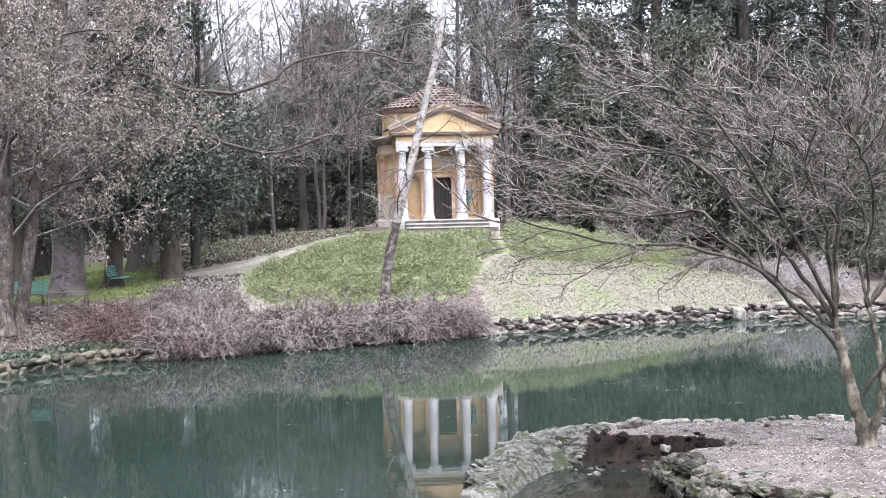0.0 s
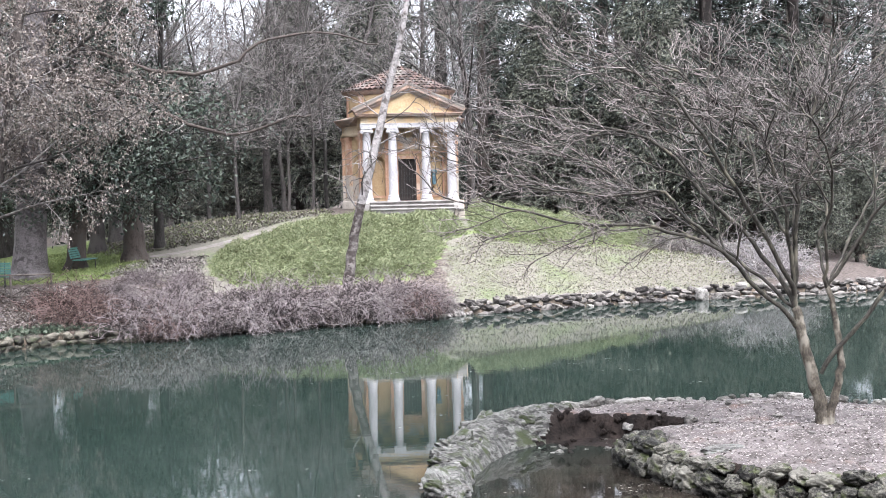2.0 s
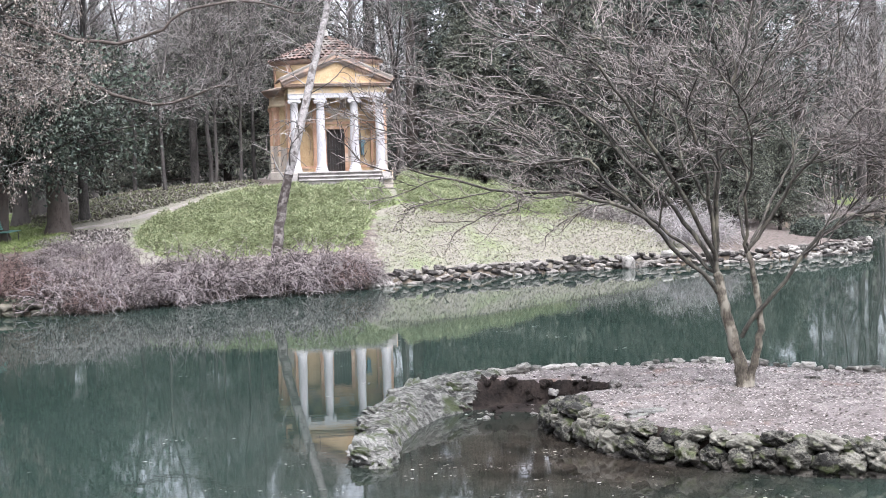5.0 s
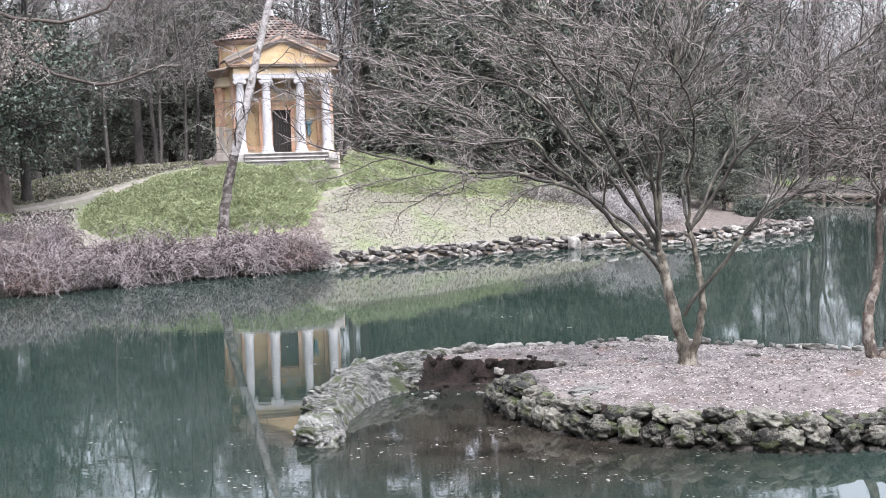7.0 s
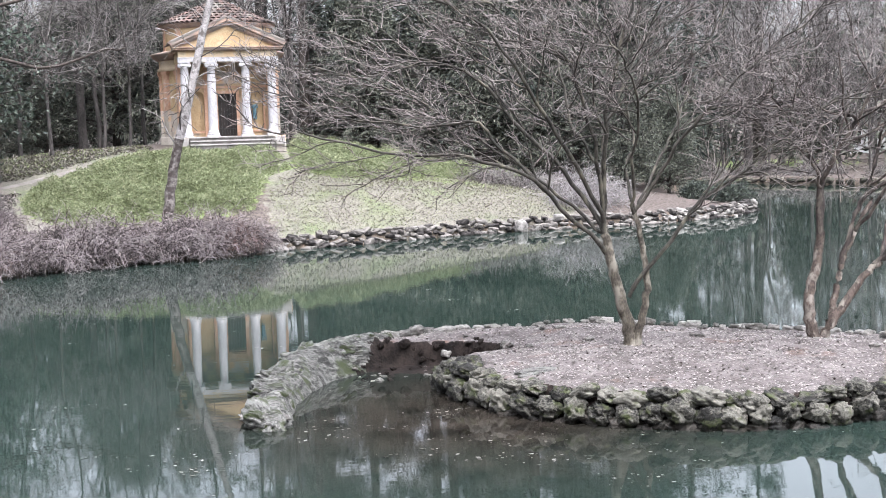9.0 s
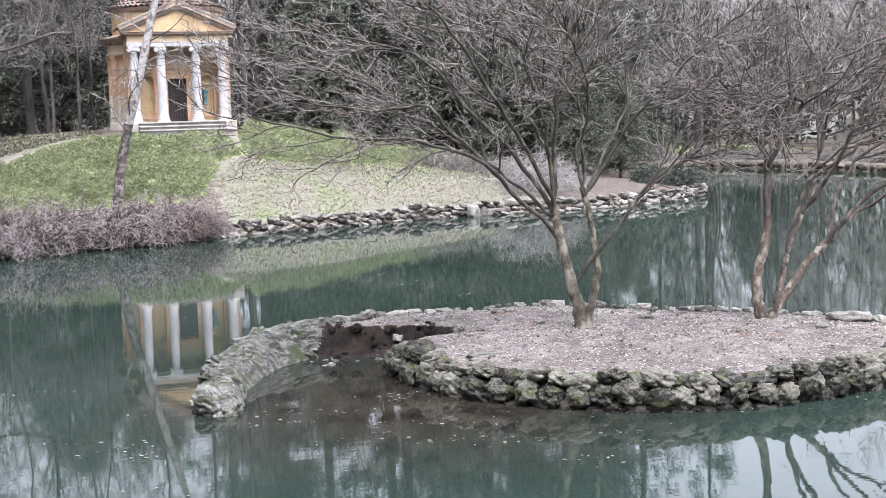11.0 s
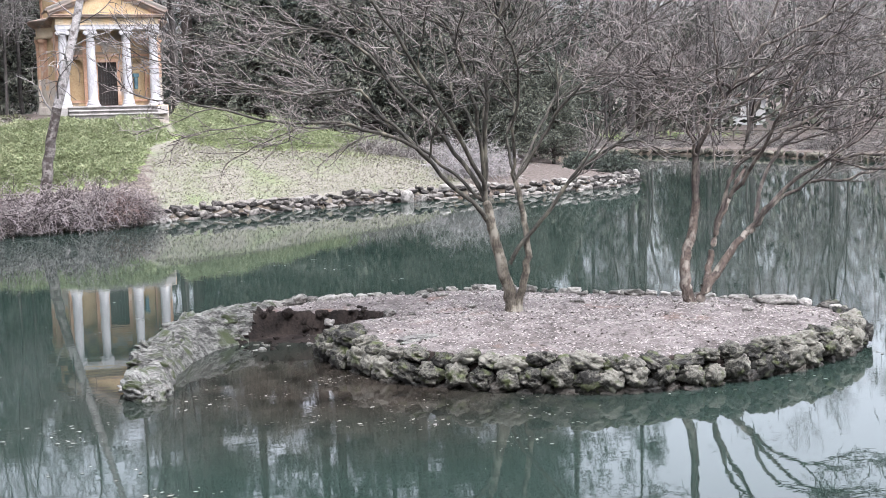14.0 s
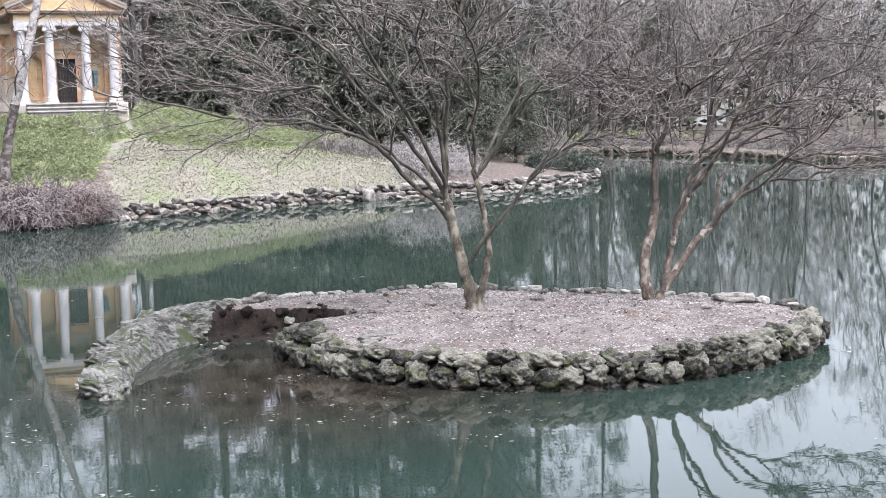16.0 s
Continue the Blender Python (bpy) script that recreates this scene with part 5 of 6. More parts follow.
BARE = [bare_tree(51, 22, 0.42), bare_tree(52, 25, 0.55, 0.35), bare_tree(53, 18, 0.26, 0.25), bare_tree(54, 12, 0.085, 0.2, spread=55)]
rng_b = random.Random(77)
BARE_ROWS = [(2, -5.9, 72, 1.0, 0), (3, -9, 71, 1.2, 80), (3, -2.6, 71.5, 1.1, 40), (3, -11.2, 68, 1.2, 160), (3, -5.2, 75, 1.4, 290), (3, -1.0, 78, 1.5, 330), (3, -14.5, 63, 1.1, 15), (2, 3.0, 78, 1.0, 120), (2, 5.1, 68.0, 0.9, 200), (2, -14, 66, 1.1, 10), (1, -17.5, 62, 0.9, 60), (0, -14.5, 74, 1.0, 140),
             (1, -12.4, 58.4, 0.75, 300), (0, -12.0, 60.6, 0.8, 20), (2, -9.5, 57.4, 0.9, 20), (3, 4.9, 66.2, 0.8, 100), (3, -4.5, 68, 1.0, 220), (2, -20, 70, 1.0, 0), (1, -24, 66, 1.0, 45), (3, -12.5, 63, 1.0, 50), (3, -6.6, 63.5, 1.0, 10), (3, -8.4, 66, 1.1, 100), (3, -3.2, 67, 0.9, 200)]
for q in range(15):
    x = rng_b.uniform(-40, 80)
    y = rng_b.uniform(92, 125) if x < 34 else rng_b.uniform(88, 125)
    BARE_ROWS.append((rng_b.randrange(3), x, y, rng_b.uniform(0.7, 1.0), rng_b.uniform(0, 360)))
BARE_ROWS += [(2, 41.5, 82.5, 0.7, 10), (1, 43.5, 84.0, 0.55, 90), (3, 47.5, 72.5, 0.8, 10), (2, 50, 78, 0.7, 200), (3, 39.0, 84, 0.9, 160), (3, 54, 68, 0.9, 30),
              (3, 44.5, 80, 0.9, 250), (3, 49, 75, 1.0, 140), (3, 53, 73, 1.1, 300), (3, 57, 64, 1.0, 60), (3, 46, 87, 1.2, 20), (3, 52, 82, 1.3, 100), (3, 59, 76, 1.2, 190), (3, 37, 87, 1.1, 330), (3, 41.5, 90, 1.3, 70), (0, 62, 70, 0.8, 0)]
place(BARE, BARE_ROWS)

HOLLY = [holly(61, 12.5, 4.0)]
place(HOLLY, [(0, -11.75, 51.2, 1.2, 0), (0, -10.0, 54.2, 1.2, 130), (0, -17.5, 59.0, 1.0, 220)])


def big_trunk(name, x, y, r0, r1, h, lean, mat, seed, label):
    rng = np.random.default_rng(seed)
    t = empty(name, pose(x, y, ground_z(x, y) - 0.15), label, "tree", "old trunks by the path")
    t.location = (x, y, ground_z(x, y) - 0.15)
    P, R = curve_path([(0, 0, 0), (lean * 0.3, 0, h * 0.3), (lean * 0.6, 0, h * 0.6), (lean, 0, h)], 16, r0, r1, rng, 0.02)
    R[0, 0] *= 1.45
    R[0, 1] *= 1.1
    V, F = tubes([(P, R)], 14)
    part("trunk", mesh_np("trunk", V, F, None, True), M[mat], t)
    b1 = spawn(rng, P, R, 24, 0.28, 1.0, 62, 0.12, 5.4, 8, 0.28, 0.2, 0.14, 1.0, 0.02, -0.05, 0.2)
    b2 = spawn(rng, *b1, 9, 0.2, 1.0, 45, -0.1, 2.0, 5, 0.5, 0.3, 0.2, 1.0, 0.010, -0.12, 0.3)
    b3 = spawn(rng, *b2, 7, 0.1, 1.0, 45, -0.15, 0.8, 4, 0.6, 0.5, 0.2, 1.0, 0.007, -0.10, 0.3)
    V, F = tubes([b1, b2, b3], 3)
    tagged(part("bough_mass", mesh_np("bough_mass", V, F), M["twig_grey"], t, "drooping leafless boughs"), kind="stuff")
    row = np.arange(len(b3[0]))[:, None]
    C = b3[0][row, rng.integers(1, 4, (len(b3[0]), 15))].reshape(-1, 3)
    C = C + rng.normal(size=C.shape) * 0.05
    V, F = leaves(rng, C, rng.normal(size=C.shape) + np.array([0, 0, -0.8]), 0.10, 0.05, 0.3)
    tagged(part("leaf_mass", mesh_np("leaf_mass", V, F), M["dead_leaf"], t, "clinging withered brown leaves"), kind="stuff")
    return t


PLANE = big_trunk("plane_tree", -13.1, 49.5, 0.62, 0.38, 15, 0.9, "bark_plane", 71, "massive grey plane trunk with drooping boughs")
def plane_limbs():
    """Two long dark boughs that reach from the plane tree towards the temple."""
    rng = np.random.default_rng(75)
    paths = []
    for keys, r0, r1 in (([(-12.6, 49.6, 9.6), (-9.4, 49.6, 8.9), (-6.6, 49.6, 7.35), (-4.9, 49.6, 7.15), (-3.4, 49.6, 7.6), (-2.4, 49.6, 7.75)], 0.09, 0.035),
                         ([(-12.4, 49.6, 11.4), (-8.5, 49.8, 9.6), (-5.6, 49.8, 9.6), (-4.2, 49.8, 10.6), (-1.8, 49.8, 10.85), (0.2, 49.8, 10.4)], 0.09, 0.03)):
        P, R = curve_path([(x - PLANE.location.x, y - PLANE.location.y, z - PLANE.location.z) for x, y, z in keys], 20, r0, r1, rng, 0.05)
        V, F = tubes([(P, R)], 7)
        part("limb", mesh_np("limb", V, F, None, True), M["bark_dark"], PLANE, "long dark crooked bough")
        paths.append((P, R))
    P, R = np.concatenate([p for p, _ in paths]), np.concatenate([r for _, r in paths])
    b1 = spawn(rng, P, R, 13, 0.3, 1.0, 55, 0.1, 1.8, 6, 0.4, 0.3, 0.2, 1.0, 0.014, -0.05, 0.2)
    b2 = spawn(rng, *b1, 7, 0.2, 1.0, 50, 0.0, 0.8, 4, 0.6, 0.4, 0.2, 1.0, 0.010, -0.05, 0.3)
    V, F = tubes([b1, b2], 3)
    tagged(part("twig_mass", mesh_np("twig_mass", V, F), M["twig_grey"], PLANE), kind="stuff")


plane_limbs()
big_trunk("park_tree", -13.5, 43.2, 0.32, 0.2, 12, 0.25, "bark_mottled", 72, "dark slender trunk on the leafy bank")
big_trunk("park_tree", -13.2, 43.6, 0.23, 0.16, 12, 2.0, "bark_mottled", 73, "dark leaning trunk on the leafy bank")


# ---- shrubs ----
def bramble(seed, w, d, h, count=380, mat="twig_bramble", name="bramble_shrub", label="tangled leafless purple-brown bramble shrub", group="brambles along the bank"):
    rng = np.random.default_rng(seed)
    t = empty(name, pose(0, 0, 0), label, "shrub", group)
    P0 = np.stack([rng.uniform(-w / 2, w / 2, count), rng.uniform(-d / 2, d / 2, count), np.full(count, -0.25)], -1)
    dr = np.stack([rng.normal(size=count) * 0.5, rng.normal(size=count) * 0.5 - 0.1, np.full(count, 1.0)], -1)
    L = h * (0.8 + 1.0 * rng.random((count, 1)))
    pts, dr = [P0], unit(dr)
    for q in range(8):
        pts.append(pts[-1] + dr * L / 8)
        dr = dr + rng.normal(size=dr.shape) * 0.3
        dr[:, 2] -= 0.16 + 0.03 * q
        dr = unit(dr)
    S = (np.stack(pts, 1), np.linspace(0.019, 0.010, 9)[None].repeat(count, 0))
    S[0][:, :, 2] = np.maximum(S[0][:, :, 2], -0.35)
    b = spawn(rng, *S, 4, 0.3, 1.0, 55, 0.25, h * 0.42, 5, 0.85, 0.7, 0.4, 1.0, 0.0105, -0.08, 0.2)
    V, F = tubes([S, b], 3)
    tagged(part("cane_mass", mesh_np("cane_mass", V, F), M[mat], t), kind="stuff")
    C = b[0][rng.integers(0, len(b[0]), 1400), rng.integers(1, 3, 1400)]
    V, F = leaves(rng, C, rng.normal(size=C.shape), 0.07, 0.045, 0.2)
    tagged(part("leaf_mass", mesh_np("leaf_mass", V, F), M["dead_leaf"], t, "few dry clinging leaves"), kind="stuff")
    return t


BR = [bramble(81, 2.6, 2.0, 1.55), bramble(82, 2.4, 1.8, 1.35)]
ROWS = []
rng_s = random.Random(4)
for x, y, a in along([(-8.6, 44.5), (-7.7, 44.6), (-6.2, 45.1), (-3.4, 47.2), (-0.7, 48.1), (1.7, 48.9), (2.6, 49.6)], 1.35, rng_s, 0.1):
    ROWS.append((len(ROWS) % 2, x + 0.25, y - 0.5, rng_s.uniform(0.65, 1.25), math.degrees(a) + rng_s.uniform(-15, 15)))
ROWS += [(1, -8.6, 47.4, 0.5, 30), (0, -7.0, 48.0, 0.55, 110), (0, -9.2, 45.6, 0.6, 50), (1, -7.2, 46.2, 0.85, 90), (0, -5.0, 47.0, 0.75, 20)]
place(BR, ROWS)
BROWN = [bramble(88, 2.2, 1.7, 1.3, 420, "twig_brown", "brown_shrub", "dense reddish-brown leafless shrub on the bank", "brown shrubs")]
place(BROWN, [(0, -10.4, 44.7, 0.9, 0), (0, -8.7, 44.2, 0.6, 250), (0, -7.1, 43.9, 0.7, 60), (0, 1.1, 48.0, 0.75, 140), (0, -2.2, 47.3, 0.6, 200)])
PALE = [bramble(85, 1.6, 1.4, 2.0, 160, "twig_pale", "pale_shrub", "ash-pale leafless shrub at the lawn's edge", "pale shrubs")]
place(PALE, [(0, 16.6, 55.6, 0.85, 0), (0, 18.4, 56.4, 0.8, 90)])
DRY = [bramble(86, 2.4, 1.6, 0.9, 420, "twig_grey", "dry_shrub", "low dry brown shrub under the evergreens", "dry shrubs")]
place(DRY, [(0, 13.5, 60.5, 1.0, 0), (0, 16.0, 60.0, 1.0, 40), (0, 40.5, 80, 1.2, 0), (0, 47.5, 68, 1.3, 60), (0, 52, 62, 1.3, 20), (0, 37.5, 82.5, 1.2, 30), (0, 43.5, 75.5, 1.1, 70), (0, 45, 71, 1.2, 120), (0, 50, 66.5, 1.2, 160), (0, 34, 83, 1.1, 200)])


def evergreen_shrub(x, y, w, h, seed):
    rng = np.random.default_rng(seed)
    t = empty("evergreen_shrub", pose(x, y, ground_z(x, y)), "low dark blue-green shrub at the water's edge", "shrub")
    root = np.stack([rng.normal(size=40) * 0.08, rng.normal(size=40) * 0.08, np.full(40, -0.1)], -1)[:, None]
    a, e = rng.uniform(0, 2 * np.pi, 40), rng.uniform(0.15, 1.4, 40)
    way = np.stack([np.cos(a) * np.cos(e) * w, np.sin(a) * np.cos(e) * w, np.sin(e) * h], -1)
    P = root + way[:, None] * np.linspace(0, 1, 5)[None, :, None] + rng.normal(size=(40, 5, 3)) * 0.04
    S = (P, np.linspace(0.02, 0.008, 5)[None].repeat(40, 0))
    b = spawn(rng, *S, 8, 0.35, 1.0, 50, 0.1, w * 0.4, 4, 0.6, 0.5, 0.2, 1.0, 0.006, -0.05, 0.2)
    V, F = tubes([S, b], 3)
    tagged(part("branch_mass", mesh_np("branch_mass", V, F), M["bark_dark"], t), kind="stuff")
    C = b[0][rng.integers(0, len(b[0]), 5200), rng.integers(0, 4, 5200)] + rng.normal(size=(5200, 3)) * 0.05
    V, F = leaves(rng, C, rng.normal(size=C.shape) + np.array([0, 0, 0.4]), 0.12, 0.05, 0.3)
    tagged(part("crown", mesh_np("crown", V, F), M["conifer"], t, "small dark leaves"), kind="stuff")


evergreen_shrub(25.6, 59.0, 1.2, 0.95, 141)
evergreen_shrub(24.2, 59.9, 1.0, 0.8, 142)


def ground_cover(name, poly, count, leaf, size, width, lift, label, seed, category="ground cover"):
    rng = np.random.default_rng(seed)
    p = np.array(poly)
    lo, hi = p.min(0), p.max(0)
    xy = lo + (hi - lo) * rng.random((count * 3, 2))
    edge = line_distance(poly, xy[:, 0], xy[:, 1], True)
    ok = inside(poly, xy[:, 0], xy[:, 1]) & (edge > rng.random(len(xy)) * 0.5)
    xy, edge = xy[ok][:count], edge[ok][:count]
    z = land_height(xy[:, 0], xy[:, 1])
    hump = np.clip(0.62 + 0.45 * lumps(xy[:, 0], xy[:, 1], 0.85, seed) + 0.4 * lumps(xy[:, 0], xy[:, 1], 0.36, seed + 1), 0.05, 1.5)
    h = lift * hump * np.clip(edge / 0.6, 0.25, 1) * rng.random(len(xy)) ** 0.4
    C = np.stack([xy[:, 0], xy[:, 1], z + h], -1)
    D = rng.normal(size=C.shape) * np.array([1, 1, 0.25 if "litter" in name else 0.5 if "juniper" in name else 1]) + np.array([0, -0.35, 0.3])
    V, F = leaves(rng, C, D, size, width, 0.12 if "litter" in name else 0.2, "litter" in name)
    ob = new(name, mesh_np(name, V, F, M[leaf]))
    return tagged(ob, label, category, kind="stuff")


ground_cover("juniper_cover", JUNIPER_A, 130000, "juniper", 0.17, 0.024, 0.55, "spreading green juniper on the temple slope", 91)
ground_cover("juniper_cover", JUNIPER_B, 90000, "juniper", 0.17, 0.024, 0.75, "spreading green juniper beside the temple", 92)
LAWN = [(2.6, 49.5), (6.1, 50.5), (10.0, 52.3), (13.4, 53.1), (15.5, 53.6), (17.6, 55.4), (16.6, 59.6), (14.5, 60.6), (10.8, 59.4), (5.8, 57.2), (4.2, 57.6), (3.4, 56), (2.5, 52.6)]
ground_cover("lawn_grass", LAWN, 14000, "dry_grass", 0.09, 0.025, 0.02, "thin yellowed winter lawn grass", 93, "grass")
ground_cover("lawn_litter", LAWN, 15000, "lawn_leaf", 0.08, 0.05, 0.01, "scattered pale fallen leaves on the lawn", 94, "leaf litter")
ground_cover("bright_grass", [(-18, 46.8), (-9.6, 47.4), (-8.6, 50), (-9.0, 53), (-10.0, 57), (-13, 60), (-20, 58)], 40000, "grass", 0.09, 0.025, 0.05, "bright green spring grass by the path", 95, "grass")
MOUND = [(-9.6, 56.4), (-7.4, 57.2), (-5.6, 58.8), (-3.8, 60.8), (-1.8, 62.4), (-2.4, 66), (-8, 67), (-13, 62), (-12, 57)]
ground_cover("mound_litter", MOUND, 30000, "lawn_leaf", 0.11, 0.07, 0.03, "fallen leaves strewn over the mound", 131, "leaf litter")
ground_cover("mound_grass", MOUND, 6000, "grass", 0.10, 0.03, 0.05, "thin grass among the fallen leaves", 132, "grass")
ground_cover("slope_litter", [(-10.4, 48.2), (-6.6, 48.4), (-7.0, 55.0), (-9.6, 54.6)], 9000, "litter", 0.10, 0.06, 0.03, "brown fallen leaves between path and juniper", 133, "leaf litter")
ground_cover("bank_litter", [(-16, 38.6), (-12.7, 40.2), (-10.2, 43.7), (-8, 44.2), (-8.5, 47), (-16, 46)], 15000, "litter", 0.09, 0.055, 0.02, "brown fallen leaves on the bank", 96, "leaf litter")
ground_cover("ivy_cover", [(-15, 38.0), (-12.9, 39.4), (-11.7, 41.4), (-10.2, 43.0), (-8.2, 43.4), (-8.2, 44.3), (-10.6, 44.1), (-12.6, 42.2), (-15, 39.6)], 9000, "ivy", 0.12, 0.09, 0.14, "dark ivy trailing over the bank stones", 99)


def island_litter():
    rng = np.random.default_rng(97)
    xy = np.stack([rng.uniform(3.4, 14, 34000), rng.uniform(17.8, 26, 34000)], -1)
    d = line_distance(ISLAND, xy[:, 0], xy[:, 1], True)
    xy = xy[inside(ISLAND, xy[:, 0], xy[:, 1]) & (d > 0.1)]
    C = np.stack([xy[:, 0], xy[:, 1], island_height(xy[:, 0], xy[:, 1]) + 0.006], -1)
    D = rng.normal(size=C.shape) * np.array([1, 1, 0.12])
    V, F = leaves(rng, C, D, 0.055, 0.03, 0.1, True)
    tagged(new("island_litter", mesh_np("island_litter", V, F, M["litter"])), "small pale chips and dry leaf bits on bare earth", "leaf litter", kind="stuff")


island_litter()


def flecks():
    rng = np.random.default_rng(98)
    n = 420
    xy = np.stack([rng.uniform(-14, 40, n), rng.uniform(12, 56, n)], -1)
    heart = np.stack([np.r_[rng.normal(4, 4.0, 50), rng.uniform(-12, 16, 40)], np.r_[rng.normal(18, 2.2, 50), rng.uniform(14, 40, 40)]], -1)
    drift = heart[rng.integers(0, len(heart), 1100)] + rng.normal(size=(1100, 2)) * np.array([0.32, 0.10])
    xy = np.concatenate([xy, drift])
    wet = inside(POND, xy[:, 0], xy[:, 1]) & (island_height(xy[:, 0], xy[:, 1]) < -0.3)
    xy = xy[wet]
    C = np.stack([xy[:, 0], xy[:, 1], np.full(len(xy), 0.006)], -1)
    D = rng.normal(size=C.shape) * np.array([1, 1, 0])
    W = np.stack([-D[:, 1], D[:, 0], 0 * D[:, 0]], -1)
    D, W = unit(D), unit(W)
    L = 0.009 + 0.045 * rng.random((len(C), 1)) ** 2.5
    V = np.stack([C - D * L, C + W * L * 0.6, C + D * L, C - W * L * 0.6], 1).reshape(-1, 3)
    tagged(new("floating_leaves", mesh_np("floating_leaves", V, np.arange(len(V)).reshape(-1, 4), M["fleck"])), "pale leaf scraps floating on the pond", "floating leaves", kind="stuff")


flecks()


# ---- far woods ----
def far_woods():
    rng = np.random.default_rng(101)
    n = 380
    a = np.radians(rng.uniform(-80, 80, n))
    r = rng.uniform(104, 150, n)
    x, y = r * np.sin(a), r * np.cos(a)
    z = land_height(x, y)
    h = rng.uniform(14, 23, n)
    pts = np.stack([np.stack([x + rng.normal(size=n) * 0.3 * k, y, z - 0.3 + h * k / 5], -1) for k in range(6)], 1)
    R = np.linspace(1, 0.15, 6)[None] * rng.uniform(0.14, 0.4, (n, 1))
    b1 = spawn(rng, pts, R, 9, 0.15, 1.0, 50, 0.1, 5.0, 4, 0.4, 0.3, 0.2, 1.0, 0.03, 0.0, 0.4)
    b2 = spawn(rng, *b1, 4, 0.2, 1.0, 50, 0.0, 2.0, 3, 0.5, 0.5, 0.2, 1.0, 0.022, 0.0, 0.3)
    V, F = tubes([(pts, R), b1, b2], 3)
    tagged(new("far_woods", mesh_np("far_woods", V, F, M["twig_grey"])), "distant belt of bare grey woodland", "woods", kind="stuff")
    u = rng.integers(0, n, 130000)
    k = rng.random(130000)
    C = np.stack([x[u] + rng.normal(size=130000) * 2.6, y[u] + rng.normal(size=130000) * 2.6, z[u] + h[u] * (0.12 + 0.95 * k)], -1)
    V, F = leaves(rng, C, rng.normal(size=C.shape) + np.array([0, 0, 0.8]), 1.6, 0.10, 0.2)
    tagged(new("far_twigs", mesh_np("far_twigs", V, F, M["twig_grey"])), "hazy grey twig tops of the distant woods", "woods", kind="stuff")
    u = rng.integers(0, n, 40000)
    C = np.stack([x[u] + rng.normal(size=40000) * 2.5, y[u] + rng.normal(size=40000) * 2.5, z[u] + rng.random(40000) ** 1.3 * 11], -1)
    V, F = leaves(rng, C, rng.normal(size=C.shape), 0.95, 0.36, 0.3)
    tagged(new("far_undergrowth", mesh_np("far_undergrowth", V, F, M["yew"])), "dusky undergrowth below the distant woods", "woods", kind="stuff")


far_woods()


def unseen_woods():
    """Unseen trees added behind and beside the viewer to block sky light."""
    rng = np.random.default_rng(103)
    n = 150
    a = np.radians(np.r_[rng.uniform(100, 260, 110), rng.uniform(-80, -38, 40)])
    r = np.r_[rng.uniform(16, 62, 110), rng.uniform(52, 85, 40)]
    x, y = r * np.sin(a), r * np.cos(a)
    z = land_height(x, y)
    ok = z > 0.3
    x, y, z = x[ok], y[ok], z[ok]
    n = len(x)
    h = rng.uniform(16, 25, n)
    pts = np.stack([np.stack([x + rng.normal(size=n) * 0.2 * k, y, z - 0.3 + h * k / 5], -1) for k in range(6)], 1)
    R = np.linspace(1, 0.15, 6)[None] * rng.uniform(0.16, 0.4, (n, 1))
    b1 = spawn(rng, pts, R, 10, 0.25, 1.0, 55, 0.1, 5.0, 4, 0.4, 0.3, 0.2, 1.0, 0.03, 0.0, 0.4)
    V, F = tubes([(pts, R), b1], 4)
    tagged(new("rear_woods", mesh_np("rear_woods", V, F, M["bark_dark"])), "unseen trees added behind the near bank to block sky light", "woods", kind="stuff")
    m = 26000
    u = rng.integers(0, n, m)
    C = np.stack([x[u] + rng.normal(size=m) * 2.2, y[u] + rng.normal(size=m) * 2.2, z[u] + h[u] * (0.12 + 0.9 * rng.random(m))], -1)
    V, F = leaves(rng, C, rng.normal(size=C.shape), 1.3, 0.5, 0.3)
    tagged(new("rear_foliage", mesh_np("rear_foliage", V, F, M["yew"])), "unseen dense foliage added near the pond to block sky light", "woods", kind="stuff")


unseen_woods()


# ---- far pavilion ----
def far_pavilion(x, y, turn):
    """A low white park building glimpsed between the far trunks."""
    t = empty("park_building", pose(x, y, ground_z(x, y), 0, 0, turn), "low white plastered park building behind far trees", "building")
    part("wall", boxes((-2.6, 2.6, 0, 3.2, -0.3, 2.35)), M["far_wall"], t)
    part("roof", boxes((-2.9, 2.9, -0.3, 3.5, 2.35, 2.55), (-2.2, 2.2, 0.3, 2.9, 2.55, 2.8)), M["roof_tile"], t, "low brown tiled roof")
    w = part("window", boxes((-0.35, 0.35, -0.04, 0.02, 0.9, 1.9)), M["dark_wood"], t)
    part("frame", boxes((-0.42, -0.35, -0.06, 0.02, 0.83, 1.97), (0.35, 0.42, -0.06, 0.02, 0.83, 1.97), (-0.35, 0.35, -0.06, 0.02, 1.9, 1.97), (-0.35, 0.35, -0.06, 0.02, 0.83, 0.9)), M["rail_wood"], w)


far_pavilion(57.2, 105.5, -28)


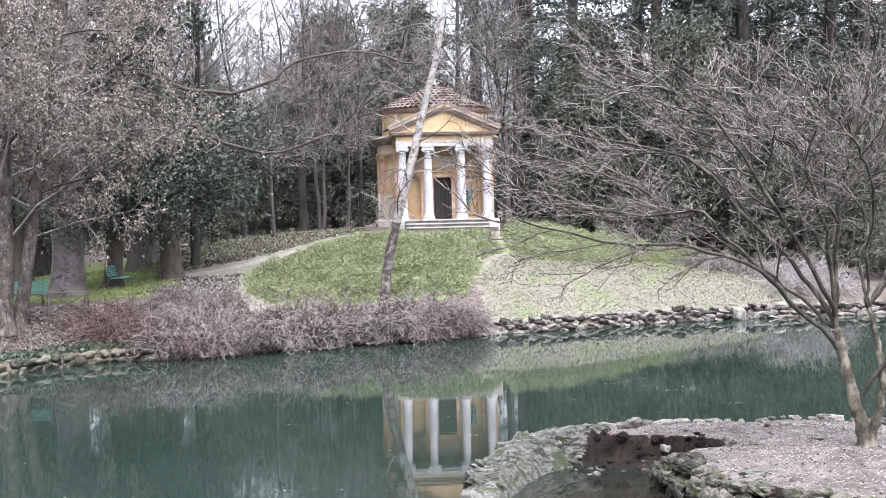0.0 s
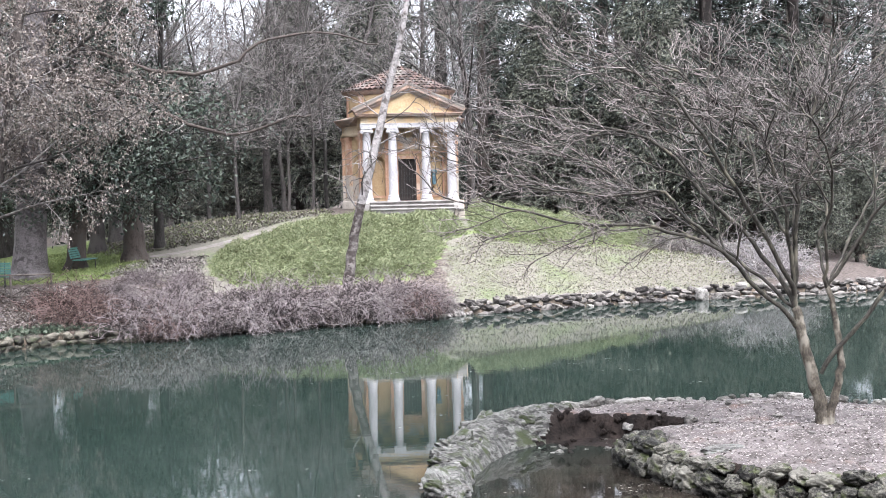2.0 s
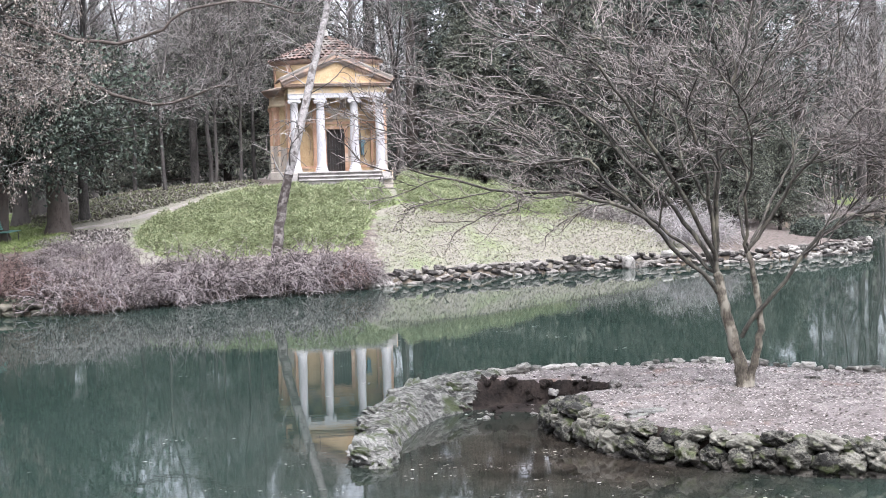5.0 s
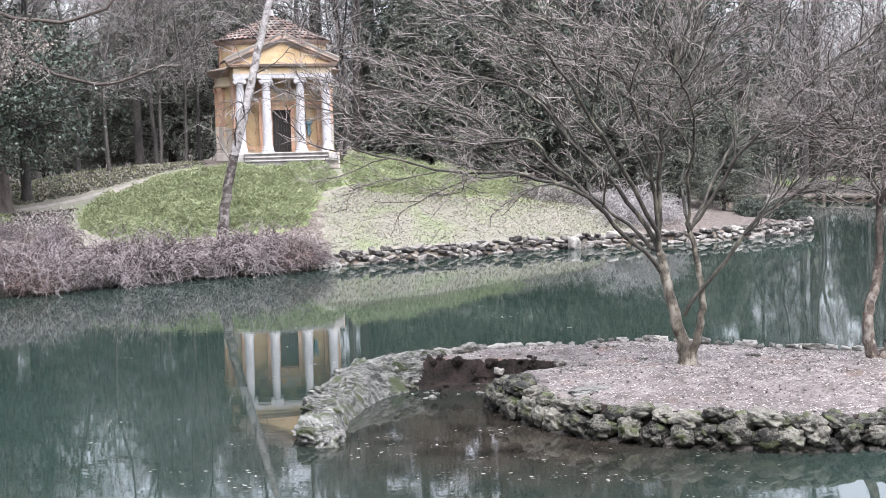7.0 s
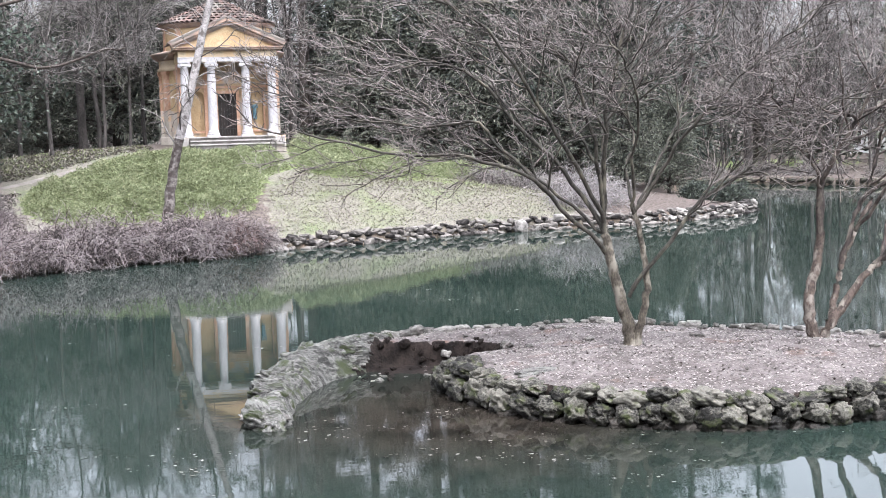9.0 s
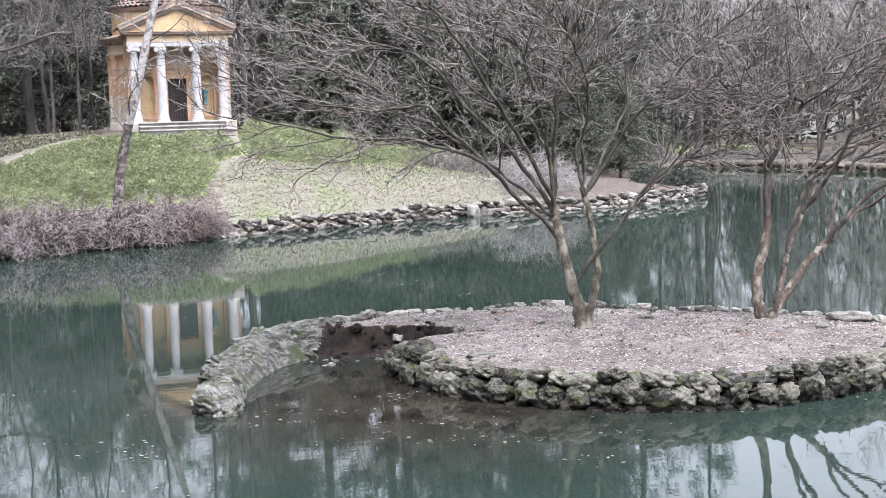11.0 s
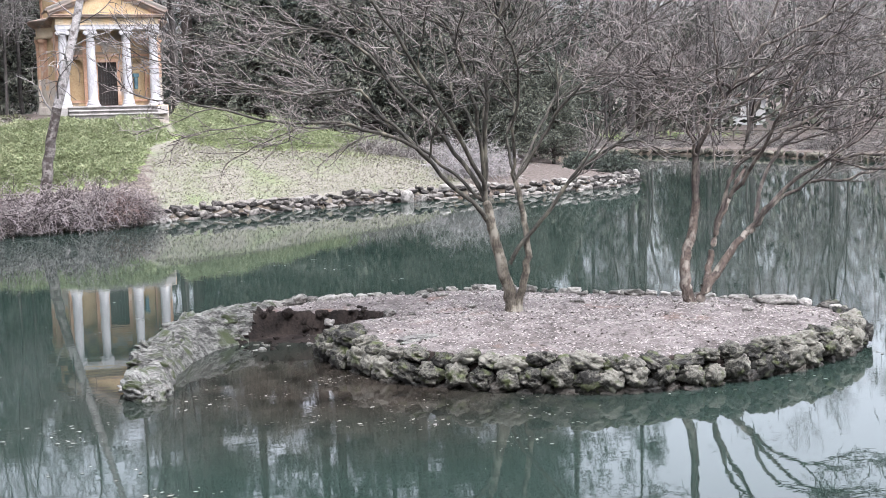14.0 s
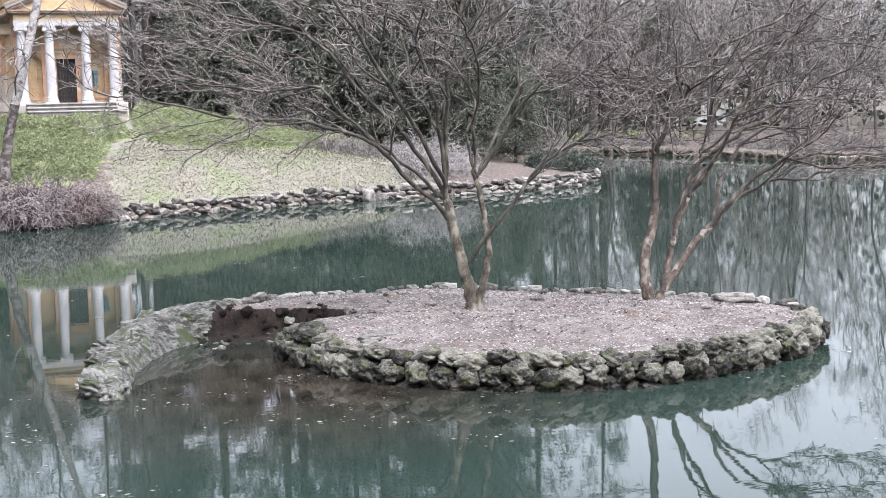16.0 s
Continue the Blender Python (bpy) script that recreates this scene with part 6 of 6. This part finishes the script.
# ---- fence and benches ----
def fence(name, a, b, bays, h=0.85, label="rustic wooden rail fence with crossed braces"):
    ax, ay = a
    bx, by = b
    ang = math.degrees(math.atan2(by - ay, bx - ax))
    length = math.hypot(bx - ax, by - ay)
    z = ground_z((ax + bx) / 2, (ay + by) / 2)
    t = empty(name, pose(ax, ay, z, 0, 0, ang), label, "fence")
    for q in range(bays + 1):
        x = length * q / bays
        V, F = tubes([(np.array([[[x, 0, -0.6], [x, 0, h + 0.03]]]), np.full((1, 2), 0.036))], 8)
        part("post", mesh_np("post", V, F, None, True), M["rail_wood"], t)
    for zz in (0.12, h):
        V, F = tubes([(np.array([[[-0.1, 0, zz], [length / 2, 0.01, zz + 0.01], [length + 0.1, 0, zz]]]), np.full((1, 3), 0.028))], 8)
        part("rail", mesh_np("rail", V, F, None, True), M["rail_wood"], t)
    for q in range(bays):
        x0, x1 = length * q / bays, length * (q + 1) / bays
        for p0, p1, o in ((0.14, h - 0.04, 0.03), (h - 0.04, 0.14, -0.03)):
            V, F = tubes([(np.array([[[x0, o, p0], [x1, o, p1]]]), np.full((1, 2), 0.018))], 6)
            part("brace", mesh_np("brace", V, F, None, True), M["rail_wood"], t)


fence("rail_fence", (-16.2, 43.3), (-11.1, 44.7), 4)
fence("rail_fence", (40.5, 84.0), (56, 76.0), 8, 0.8, "distant dark post and rail fence")


def bench(x, y, turn):
    t = empty("park_bench", pose(x, y, ground_z(x, y), 0, 0, turn), "green slatted park bench on the grass", "bench", "green park benches")
    for k in range(5):
        part("seat_slat", boxes((-0.8, 0.8, -0.45 + 0.095 * k, -0.37 + 0.095 * k, 0.42, 0.45), bevel=0.006), M["bench_green"], t)
    for k in range(5):
        part("back_slat", boxes((-0.8, 0.8, 0.06 + 0.022 * k, 0.085 + 0.022 * k, 0.50 + 0.085 * k, 0.57 + 0.085 * k), bevel=0.006), M["bench_green"], t)
    for sx in (-0.6, 0.6):
        V, F = tubes([(np.array([[[sx, -0.42, 0], [sx, -0.40, 0.41], [sx, 0.03, 0.41], [sx, 0.19, 0.95]]]), np.full((1, 4), 0.022)),
                      (np.array([[[sx, 0.03, 0.41], [sx, 0.12, 0.2], [sx, 0.18, 0.1], [sx, 0.2, 0]]]), np.full((1, 4), 0.022))], 6)
        part("frame", mesh_np("frame", V, F), M["iron"], t)


bench(-13.9, 46.9, 12)
bench(-11.45, 50.6, 83)
